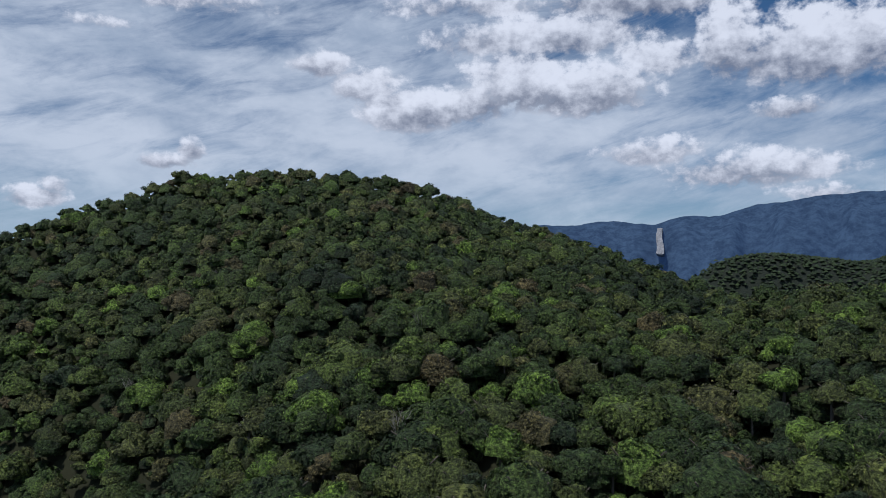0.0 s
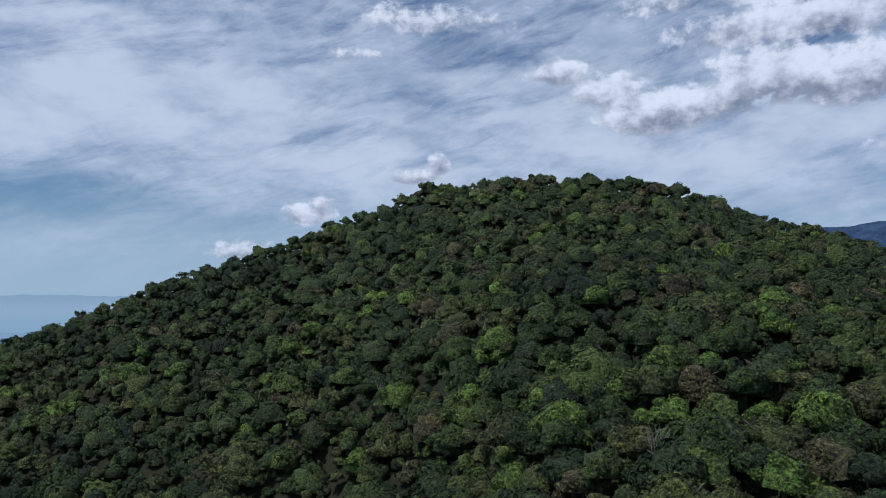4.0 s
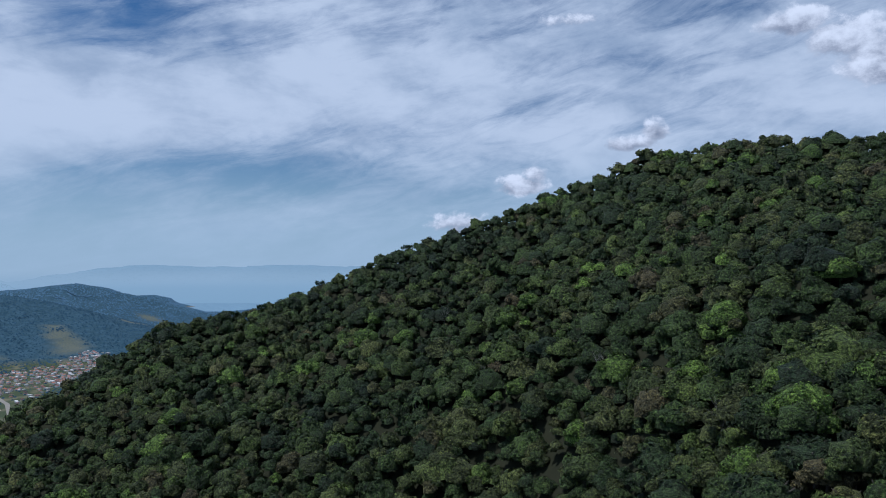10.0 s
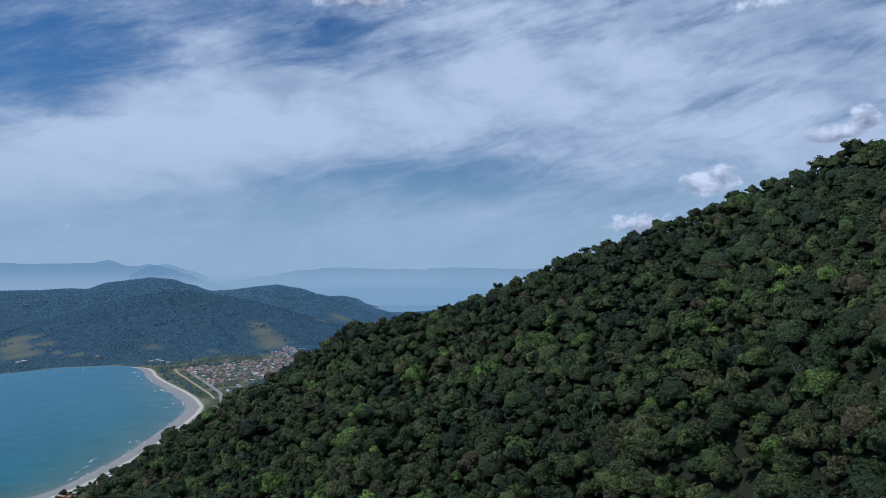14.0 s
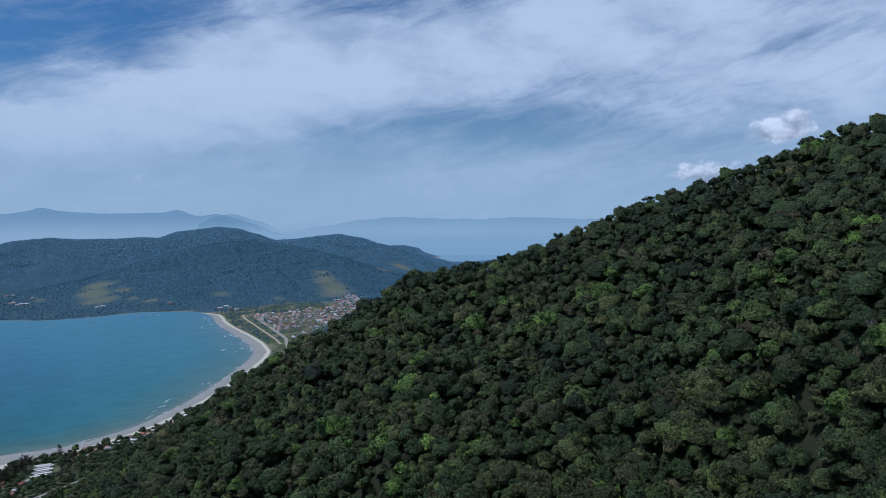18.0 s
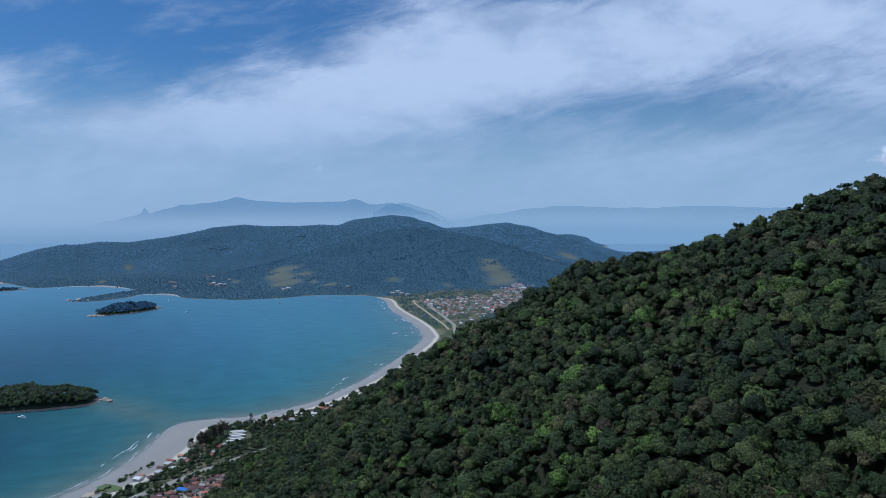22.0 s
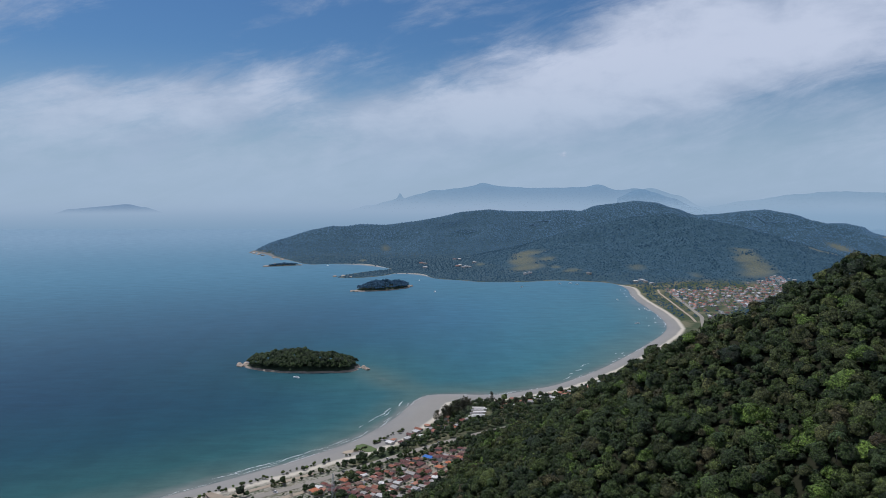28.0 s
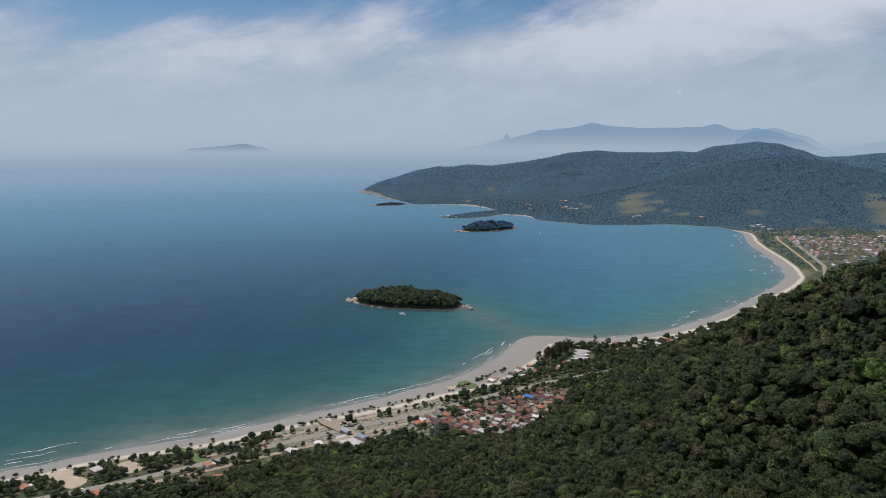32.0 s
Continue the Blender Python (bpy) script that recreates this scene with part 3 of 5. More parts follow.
def range_mesh(name, stops, dist, mat, label, seed, bumpy=0.05, depth=260, foot=-40.0):
    """A long far ridge: heading and elevation of its skyline at that distance, with a body behind and a slope in front."""
    st = np.array(stops, float)
    n = int((st[-1, 0] - st[0, 0]) / 0.06)
    a = np.linspace(st[0, 0], st[-1, 0], n)
    i = np.clip(np.searchsorted(st[:, 0], a) - 1, 0, len(st) - 2)
    u = (a - st[i, 0]) / (st[i + 1, 0] - st[i, 0])
    u = u * u * (3 - 2 * u) * 0.5 + u * 0.5
    e = st[i, 1] + (st[i + 1, 1] - st[i, 1]) * u
    e = e + bumpy * 2 * (hash_noise(a, a * 0, 0.9, seed) + 0.5 * hash_noise(a, a * 0, 0.35, seed + 1))
    top = EYE_H + dist * np.tan(np.radians(e))
    rows = []
    for k, f in ((0, 0.0), (0.35, 0.4), (0.7, 0.78), (1.0, 1.0), (1.5, 0.6), (2.2, 0.0)):
        d = dist + depth * (k - 1.0) * (1 + 0.5 * hash_noise(a, a * 0 + k, 1.6, seed + 2))
        if k == 1.0:
            d = np.full(n, float(dist))
        z = foot + (top - foot) * (f + (0.16 * hash_noise(a, a * 0 + k * 3, 1.1, seed + 3) if 0 < k < 1 else 0))
        rows.append(np.stack([np.sin(np.radians(a)) * d, np.cos(np.radians(a)) * d, z], -1))
    v = np.concatenate(rows)
    idx = np.arange(len(v)).reshape(len(rows), n)
    q = np.stack([idx[:-1, :-1], idx[:-1, 1:], idx[1:, 1:], idx[1:, :-1]], -1).reshape(-1, 4)
    me = bpy.data.meshes.new(name)
    fill_mesh(me, v, q)
    me.materials.append(mat)
    smooth(me)
    return tagged(new(name, me), label, "mountains", kind="structure")


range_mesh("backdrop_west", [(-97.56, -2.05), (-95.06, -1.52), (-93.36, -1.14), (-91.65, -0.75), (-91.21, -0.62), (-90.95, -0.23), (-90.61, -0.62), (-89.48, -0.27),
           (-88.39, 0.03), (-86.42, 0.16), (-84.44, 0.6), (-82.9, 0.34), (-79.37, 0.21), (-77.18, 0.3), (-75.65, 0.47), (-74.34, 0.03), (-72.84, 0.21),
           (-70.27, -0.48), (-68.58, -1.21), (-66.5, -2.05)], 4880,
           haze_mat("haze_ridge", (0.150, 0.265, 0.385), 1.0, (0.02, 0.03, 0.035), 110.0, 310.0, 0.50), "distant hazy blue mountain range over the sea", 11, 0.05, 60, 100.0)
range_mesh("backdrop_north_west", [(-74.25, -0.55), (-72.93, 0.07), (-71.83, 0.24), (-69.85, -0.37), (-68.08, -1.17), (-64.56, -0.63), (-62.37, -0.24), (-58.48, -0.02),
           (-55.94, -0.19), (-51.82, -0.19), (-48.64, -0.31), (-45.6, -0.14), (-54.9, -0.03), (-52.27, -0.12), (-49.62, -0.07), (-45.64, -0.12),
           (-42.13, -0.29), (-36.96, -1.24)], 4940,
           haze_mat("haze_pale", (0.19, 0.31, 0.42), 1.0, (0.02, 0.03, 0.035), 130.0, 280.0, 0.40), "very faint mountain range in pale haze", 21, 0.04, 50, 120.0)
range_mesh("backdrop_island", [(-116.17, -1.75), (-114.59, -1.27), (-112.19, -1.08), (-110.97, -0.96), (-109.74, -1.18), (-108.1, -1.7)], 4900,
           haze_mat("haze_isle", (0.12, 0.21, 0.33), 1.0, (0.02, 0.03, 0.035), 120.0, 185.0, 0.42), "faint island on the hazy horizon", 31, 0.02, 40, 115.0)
# faint blue emission over a bluish base colour plays the haze
mount = haze_mat("hazed_mountain", (0.020, 0.042, 0.110), 0.55, (0.032, 0.050, 0.075))
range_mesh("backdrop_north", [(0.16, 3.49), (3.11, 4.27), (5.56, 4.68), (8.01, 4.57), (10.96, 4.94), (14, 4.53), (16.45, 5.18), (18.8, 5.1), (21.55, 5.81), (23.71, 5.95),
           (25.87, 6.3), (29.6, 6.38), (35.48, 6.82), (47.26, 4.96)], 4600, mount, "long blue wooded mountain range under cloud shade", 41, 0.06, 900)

# ---- trees ----


def blob(rng, n):
    """n directions spread over the upper dome."""
    z = rng.uniform(-0.15, 1.0, n)
    a = rng.uniform(0, 2 * math.pi, n)
    r = np.sqrt(np.clip(1 - z * z, 0, 1))
    return np.stack([r * np.cos(a), r * np.sin(a), z], -1)


def lobe_rings(sides, rings):
    """A dome of unit radius: vertices and triangles."""
    v, f = [], []
    for j in range(rings):
        t = -0.35 + (math.pi / 2 + 0.35) * j / rings
        for k in range(sides):
            a = 2 * math.pi * (k + 0.5 * (j % 2)) / sides
            v.append((math.cos(t) * math.cos(a), math.cos(t) * math.sin(a), math.sin(t)))
    v.append((0, 0, 1.0))
    for j in range(rings - 1):
        for k in range(sides):
            a, b_, c, d = j * sides + k, j * sides + (k + 1) % sides, (j + 1) * sides + k, (j + 1) * sides + (k + 1) % sides
            f += [(a, b_, c), (b_, d, c)] if j % 2 == 0 else [(a, b_, d), (a, d, c)]
    top = (rings - 1) * sides
    f += [(top + k, top + (k + 1) % sides, rings * sides) for k in range(sides)]
    return np.array(v), np.array(f)


def crown_mesh(seed, leaves, size, lobes, flat, sides=6, rings=2):
    """A crown of radius 1: a billow of rounded clumps with loose leaf sprays over them. Vertices and triangles."""
    rng = np.random.RandomState(seed)
    d = blob(rng, lobes)
    d[:, 2] = np.where(d[:, 2] < 0.12, d[:, 2] - 0.25, d[:, 2] * rng.uniform(0.6, 1.0, lobes))
    centre = d * rng.uniform(0.50, 0.78, (lobes, 1)) * np.array([1, 1, flat])
    rad = rng.uniform(0.24, 0.40, lobes)
    centre[0], rad[0] = (0, 0, flat - 0.62), 0.74
    centre[1], rad[1] = (0.1, -0.1, flat - 0.30), 0.42
    lv, lf = lobe_rings(sides, rings)
    vs, fs = [], []
    for k in range(lobes):
        q = lv * (1 + rng.uniform(-0.16, 0.16, (len(lv), 1)))
        a = rng.uniform(0, 6.28)
        rot = np.array([[math.cos(a), -math.sin(a), 0], [math.sin(a), math.cos(a), 0], [0, 0, 1]])
        lean = d[k] * 0.35 if k > 1 else np.zeros(3)
        q = q @ rot.T
        q = q + np.outer(q[:, 2], lean * np.array([1, 1, 0]))
        fs.append(lf + len(lv) * k)
        vs.append(centre[k] + q * rad[k] * np.array([1, 1, 0.85]) * 0.93)
    base = sum(len(v) for v in vs)
    pick = rng.randint(1, lobes, leaves)
    nrm = blob(rng, leaves) + 0.35 * d[pick]
    nrm /= np.linalg.norm(nrm, axis=1, keepdims=True)
    p = centre[pick] + nrm * (rad[pick] * rng.uniform(0.92, 1.16, leaves))[:, None] * np.array([1, 1, 0.85])
    up = nrm + rng.normal(0, 0.28, (leaves, 3))
    up /= np.linalg.norm(up, axis=1, keepdims=True)
    t = np.cross(up, rng.normal(0, 1, (leaves, 3)))
    t /= np.linalg.norm(t, axis=1, keepdims=True)
    s = np.cross(up, t)
    k = (size * rng.uniform(0.6, 1.35, leaves))[:, None]
    tri = np.stack([p + t * k, p - t * k * 0.5 + s * k * 0.8, p - t * k * 0.5 - s * k * 0.8], 1)
    vs.append(tri.reshape(-1, 3))
    fs.append(np.arange(leaves * 3).reshape(-1, 3) + base)
    return np.concatenate(vs), np.concatenate(fs)


SHAPES = [(15, 0.82), (12, 0.68), (18, 0.95), (16, 1.0), (13, 0.75), (17, 0.82), (11, 0.64), (15, 1.1)]


def mesh_of(name, verts, faces, mat, tint=None):
    me = bpy.data.meshes.new(name)
    fill_mesh(me, verts, faces)
    me.materials.append(mat)
    smooth(me)
    if tint is not None:
        give(me, "tint", tint)
    return me


def tri_mesh(name, tris, mat, tint=None):
    v = tris.reshape(-1, 3)
    return mesh_of(name, v, np.arange(len(v)).reshape(-1, 3), mat, None if tint is None else np.repeat(tint, 3))


class Canopy:
    """Gathers many crowns into one mesh."""

    def __init__(self):
        self.v, self.f, self.t, self.n = [], [], [], 0

    def add(self, crown, x, y, z, rad, turn, tint):
        b_, f = crown
        c, s = np.cos(turn)[:, None], np.sin(turn)[:, None]
        r = rad[:, None]
        v = np.stack([(b_[None, :, 0] * c - b_[None, :, 1] * s) * r + x[:, None], (b_[None, :, 0] * s + b_[None, :, 1] * c) * r + y[:, None],
                      b_[None, :, 2] * r + z[:, None]], -1).reshape(-1, 3)
        self.v.append(v)
        self.f.append((f[None] + (np.arange(len(x)) * len(b_))[:, None, None]).reshape(-1, 3) + self.n)
        self.t.append(np.repeat(tint, len(b_)))
        self.n += len(v)

    def mesh(self, name, mat):
        return mesh_of(name, np.concatenate(self.v), np.concatenate(self.f), mat, np.concatenate(self.t))


def part(name, bm, mat, parent, label=""):
    me = bpy.data.meshes.new(name)
    bm.to_mesh(me)
    bm.free()
    me.materials.append(mat)
    ob = new(name, me)
    ob.parent = parent
    if label:
        ob["label"] = label
    return ob


def limb(bm, a, b_, r0, r1, sides=6):
    """A tapered round limb from a to b_."""
    a, b_ = Vector(a), Vector(b_)
    axis = (b_ - a).normalized()
    q = axis.to_track_quat("Z", "Y")
    rings = []
    for c, r in ((a, r0), (b_, r1)):
        rings.append([bm.verts.new(c + q @ Vector((r * math.cos(k * 2 * math.pi / sides), r * math.sin(k * 2 * math.pi / sides), 0))) for k in range(sides)])
    for k in range(sides):
        bm.faces.new((rings[0][k], rings[0][(k + 1) % sides], rings[1][(k + 1) % sides], rings[1][k]))
    bm.faces.new(rings[1])


def make_tree(name, seed, radius, height, leaves, size, shape, label, category="tree", lush=1.0):
    """A tree: tapered trunk with limbs and a crown of many leaf sprays."""
    rng = random.Random(seed)
    top = new(name)
    bm = bmesh.new()
    fork = height - radius * 0.75
    limb(bm, (0, 0, -1.0), (rng.uniform(-.3, .3), rng.uniform(-.3, .3), fork), 0.035 * height, 0.02 * height)
    for k in range(5):
        a = k * 1.256 + rng.uniform(-.3, .3)
        limb(bm, (0, 0, fork * rng.uniform(0.75, 1.0)), (math.cos(a) * radius * .6, math.sin(a) * radius * .6, fork + radius * rng.uniform(.1, .4)), 0.014 * height, 0.006 * height, 5)
    part("trunk", bm, bark, top)
    lobes, flat = shape
    v, f = crown_mesh(seed, leaves, size / radius, int(lobes * lush), flat, 8 if lush > 1 else 6, 3 if lush > 1 else 2)
    v = v * radius
    v[:, 2] += height - radius * (flat + 0.25)
    ob = new("crown", mesh_of("crown", v, f, leaf_tree))
    ob.parent = top
    return tagged(top, label, category)


def hill_point(az, el, guess=0):
    """Where a line of sight from the hover point meets the canopy."""
    d = np.array([math.sin(radians(az)) * math.cos(radians(el)), math.cos(radians(az)) * math.cos(radians(el)), math.sin(radians(el))])
    s = np.arange(60, 700, 1.0)
    z = ground_z(s * d[0], s * d[1]) + 7
    hit = np.nonzero(EYE_H + s * d[2] < z)[0]
    k = hit[0] if len(hit) else int(np.argmin(EYE_H + s * d[2] - z))
    return s[k] * d[0], s[k] * d[1]


# trees that stand out on the slope: heading, elevation, crown radius, kind
STANDOUT = [(-11.1, -9, 7, 0), (-19.3, -4, 8, 2), (-16.1, -3.3, 8, 2), (-13.7, -4.5, 6, 1), (-26.2, -14.8, 7, 1), (-35.6, -12.3, 7.5, 1),
            (-30.5, -2.6, 6, 1), (-29.2, -6.1, 6.5, 1), (-21.2, -9.9, 8.5, 4), (-18.8, -14.5, 4.5, 3), (-15.6, -15.6, 6, 1), (-50.5, -10.2, 6, 3),
            (-12.6, -7.1, 6, 4), (-8.8, -0.1, 6, 4), (-38.4, -9.7, 5, 0), (-40.2, -5.4, 5.5, 0), (1.8, -6.1, 6, 1), (-3.7, -4.6, 5.5, 1),
            (13, -9.2, 6, 0), (10.9, -13.8, 6, 0), (17, -11.6, 6, 3), (17.3, -3.5, 6.5, 4), (0.9, -3.1, 6, 4)]
STANDOUT += [(24.8, -4.1, 6, 4), (-19.2, -2.1, 7, 2), (-5.6, -10.8, 6, 3), (22.6, -6.2, 6.5, 4), (-50.3, -9.9, 6, 3), (-35.9, -11.6, 8.5, 2),
            (-27.8, -6.1, 6.5, 1), (-58.3, -11.8, 5.5, 0), (-53.8, -19.3, 6, 3), (-44.6, -3.6, 5, 0), (-66.5, -17.8, 6, 1), (-48.8, -14.4, 6, 0),
            (-74.4, -14.7, 6, 0), (-62.7, -10.5, 6, 1), (-53.6, -15.3, 6, 1), (-57.3, -10.7, 6, 0), (-69.1, -19, 6, 2), (-54.9, -18.9, 7, 2),
            (-78, -19, 5.5, 0), (-76.2, -16.9, 6, 1), (-81.4, -22.3, 6, 0), (-69.3, -19.3, 6.5, 2)]
STANDOUT_AT = [hill_point(a, e) for a, e, _, _ in STANDOUT]
LANDMARKS = [(p[0], p[1], s_[2]) for p, s_ in zip(STANDOUT_AT, STANDOUT)]


def tinted_leaf(name, color):
    def build(g, b):
        foliage(g, b, g.mix(0.0, color, color))
    return material(name, build)


STAND_KINDS = [("bright fresh green crowned rainforest tree", (0.090, 0.215, 0.042)), ("yellow green leafy rainforest tree", (0.125, 0.200, 0.036)),
               ("broad olive green crowned rainforest tree", (0.110, 0.140, 0.036)), ("brownish flowering rainforest tree crown", (0.15, 0.135, 0.055)),
               ("broad dark green crowned rainforest tree", (0.034, 0.072, 0.026))]


def build_standouts():
    for i, ((x, y), (a, e, rad, k)) in enumerate(zip(STANDOUT_AT, STANDOUT)):
        label, color = STAND_KINDS[k]
        t = make_tree("rainforest_tree", 700 + i, rad, 8.5 + rad * 0.35, 1300, 0.060 * rad, SHAPES[(0, 5, 2, 4, 1)[k]], label, lush=1.3)
        t.children[1].data.materials[0] = tinted_leaf("leaf_kind_" + "abcde"[k], color)
        t.location = (x, y, float(ground_z(np.array([x]), np.array([y]))[0]) - 0.5)


def forest_points():
    rng = np.random.RandomState(7)
    step = 6.1
    gx, gy = np.meshgrid(np.arange(-640, 260, step), np.arange(-300, 480, step))
    x, y = gx.ravel() + rng.uniform(-2.8, 2.8, gx.size), gy.ravel() + rng.uniform(-2.8, 2.8, gx.size)
    r, a = np.hypot(x, y), np.degrees(np.arctan2(x, y))
    rc = np.interp(a, CR[:, 0], CR[:, 1])
    keep = (a > -128) & (a < 46) & (r > 75) & (r < rc + 22)
    for lx, ly, lr in LANDMARKS:
        keep &= np.hypot(x - lx, y - ly) > lr * 0.75
    return x[keep], y[keep], rng


def build_forest():
    x, y, rng = forest_points()
    sd = shore(x, y)
    z = ground_z(x, y, sd)
    n = len(x)
    rad = np.clip(rng.lognormal(math.log(4.35), 0.36, n), 2.5, 8.5)
    hgt = 4.0 + rad * 0.8 + rng.uniform(-2.6, 2.6, n)
    tint = np.clip(rng.beta(1.6, 2.0, n) + 0.5 * hash_noise(x, y, 38, 12), 0, 1)
    order = np.argsort(np.hypot(x - 8, y - 108))
    near = np.zeros(n, bool)
    near[order[:300]] = True
    kinds = [make_tree("forest_tree", 50 + k, 4.6, 12.0, 1100, 0.30, SHAPES[k], "leafy rainforest tree with a rounded crown on the slope", lush=1.0) for k in range(8)]
    used = set()
    for i in np.nonzero(near)[0]:
        k = rng.randint(0, 8)
        s = rad[i] / 4.6
        m = pose(x[i], y[i], z[i] + hgt[i] - 12.0 * s, 0, 0, rng.uniform(0, 360)) @ Matrix.Diagonal((s, s, s * rng.uniform(0.9, 1.1), 1))
        if k in used:
            t = copy_thing(kinds[k], m)
            t.matrix_basis = m
        else:
            t = kinds[k]
            t.matrix_basis = m
            used.add(k)
        tagged(t, group="trees of the valley slope")
    # the rest of the canopy: finer leaves on the lower slope, coarser towards the crest
    r = np.hypot(x, y)
    kind = rng.randint(0, 12, n)
    turn = rng.uniform(0, 2 * math.pi, n)
    wood = Canopy()
    for lo, hi, leaves, size, more, sides in ((0, 250, 440, 0.088, 0.65, 5), (250, 2000, 135, 0.125, 0.5, 5)):
        for k in range(12):
            lobes, flat = SHAPES[k % 8]
            ids = np.nonzero(~near & (kind == k) & (r >= lo) & (r < hi))[0]
            if len(ids):
                wood.add(crown_mesh(200 + k, leaves, size, int(lobes * more), flat, sides), x[ids], y[ids], z[ids] + hgt[ids] - rad[ids] * (flat + 0.25), rad[ids], turn[ids], tint[ids])
    # low growth between the trunks, on the lower slope and along the crest
    gx, gy = np.meshgrid(np.arange(-560, 200, 6.2), np.arange(-200, 440, 6.2))
    ux, uy = gx.ravel() + rng.uniform(-2.4, 2.4, gx.size), gy.ravel() + rng.uniform(-2.4, 2.4, gx.size)
    ur, ua = np.hypot(ux, uy), np.degrees(np.arctan2(ux, uy))
    edge = np.interp(ua, CR[:, 0], CR[:, 1])
    keep = (ua > -112) & (ua < 46) & (ur > 80) & (ur < edge + 14)
    ux, uy = ux[keep], uy[keep]
    uz, ut = ground_z(ux, uy), rng.beta(1.3, 4.0, len(ux))
    for k in range(4):
        i = np.arange(k, len(ux), 4)
        wood.add(crown_mesh(260 + k, 26, 0.19, 3, 0.8, 5), ux[i], uy[i], uz[i] + 1.0, rng.uniform(2.4, 3.8, len(i)), rng.uniform(0, 6.28, len(i)), ut[i])
    me = wood.mesh("forest_canopy", leaf_stuff)
    tagged(new("forest_canopy", me), "dense rainforest canopy covering the steep hillside", "forest", kind="stuff")


build_forest()
build_standouts()

# ---- islands ----
rock_mat = plain("shore_rock", (0.36, 0.29, 0.23), 0.9, 0.5, 0.25)


def rim_build(g, b):
    """Bare tan rock near the water, dark soil and scrub above."""
    pos = position(g)
    sp = g.node("ShaderNodeSeparateXYZ")
    g.put(sp.inputs[0], pos)
    n, fine = g.noise(pos, 0.12, 5.0, 0.65), g.noise(pos, 0.6, 5.0, 0.7)
    rock = g.mix(fine, (0.17, 0.13, 0.10), (0.46, 0.37, 0.29))
    soil = g.mix(fine, (0.020, 0.034, 0.016), (0.045, 0.066, 0.028))
    g.put(b.inputs["Base Color"], g.mix(g.span(g.m("ADD", sp.outputs[2], g.m("MULTIPLY", n, 3.0)), 3.6, 4.2), rock, soil))
    b.inputs["Roughness"].default_value = 0.9
    bump(g, b, g.m("ADD", n, fine), 0.8, 0.6)


rim_mat = material("island_rim", rim_build)


def islet_rocks(parent, spots, seed):
    """Loose boulders at the ends of an islet."""
    rng = random.Random(seed)
    for u, v, r in spots:
        bm = bmesh.new()
        bmesh.ops.create_icosphere(bm, subdivisions=2, radius=r)
        for vt in bm.verts:
            k = 1 + 0.35 * noise.noise(vt.co * (1.3 / r) + Vector((u, v, seed)))
            vt.co = Vector((vt.co.x * k * 1.3, vt.co.y * k, vt.co.z * k * 0.7)) + Vector((u, v, 0.2))
        part("boulder", bm, rock_mat, parent)


def island(name, cx, cy, a, b_, ang, height, trees, seed, label, leaf=leaf_stuff, tone=(0.0, 0.32)):
    """A wooded islet: a rocky rim, a rounded body and a canopy."""
    rng = np.random.RandomState(seed)
    top = new(name)
    top.location = (cx, cy, 0)
    n, m = 48, 7
    ca, sa = math.cos(radians(ang)), math.sin(radians(ang))
    rim = 1 + 0.22 * (np.interp(np.linspace(0, 12, n, endpoint=False), np.arange(13), np.append(rng.rand(12), 0.5)) - 0.5)
    bm = bmesh.new()
    rings = []
    for j in range(m):
        f = 1 - j / m if j != 1 else 0.95
        ring = []
        for k in range(n):
            t = 2 * math.pi * k / n
            u, v = a * rim[k] * f * math.cos(t), b_ * rim[k] * f * math.sin(t)
            h = -1.0 if j == 0 else 1.6 + (height - 3) * 0.6 * (1 - f * f) ** 0.8 * 0.8 if j > 1 else 1.9 + rng.uniform(-0.7, 0.7)
            ring.append(bm.verts.new((u * ca - v * sa + rng.uniform(-1, 1), u * sa + v * ca + rng.uniform(-1, 1), h)))
        rings.append(ring)
    tip = bm.verts.new((0, 0, height * 0.8))
    for j in range(m - 1):
        for k in range(n):
            bm.faces.new((rings[j][k], rings[j][(k + 1) % n], rings[j + 1][(k + 1) % n], rings[j + 1][k]))
    for k in range(n):
        bm.faces.new((rings[-1][k], rings[-1][(k + 1) % n], tip))
    part("rocky_base", bm, rim_mat, top, "pale brown rock rim washed by the sea")
    t, q = rng.uniform(0, 2 * math.pi, trees), np.sqrt(rng.uniform(0, 0.86, trees))
    edge = np.interp(t, np.arange(n + 1) * 2 * math.pi / n, np.append(rim, rim[0]))
    u, v = a * q * edge * np.cos(t), b_ * q * edge * np.sin(t)
    z = 0.6 + (height - 5) * (1 - q * q) ** 0.6 * (1 + 0.5 * hash_noise(u + 500, v + 500, 17, seed)) + 1.0
    kind = rng.randint(0, 6, trees)
    wood = Canopy()
    for k in range(6):
        i = np.nonzero(kind == k)[0]
        wood.add(crown_mesh(400 + k, 20, 0.16, 6, SHAPES[k][1], 5), (u * ca - v * sa)[i], (u * sa + v * ca)[i], z[i], np.clip(rng.lognormal(1.1, 0.3, len(i)), 1.9, 5.5), t[i], rng.uniform(*tone, len(i)))
    ob = new("canopy", wood.mesh("canopy", leaf))
    ob.parent = top
    ob["label"] = "dense dark green trees"
    ends = [(sg * (a * rng.uniform(0.98, 1.16)) * ca - rng.uniform(-9, 9) * sa, sg * (a * rng.uniform(0.98, 1.16)) * sa + rng.uniform(-9, 9) * ca, rng.uniform(2, 5)) for sg in (1, -1, -1) for _ in range(5)]
    islet_rocks(top, ends, seed)
    return tagged(top, label, "island")


island("wooded_island", -1094, -165, 88, 42, 80.7, 26, 1700, 5, "wooded islet with a pale rocky rim in the bay")

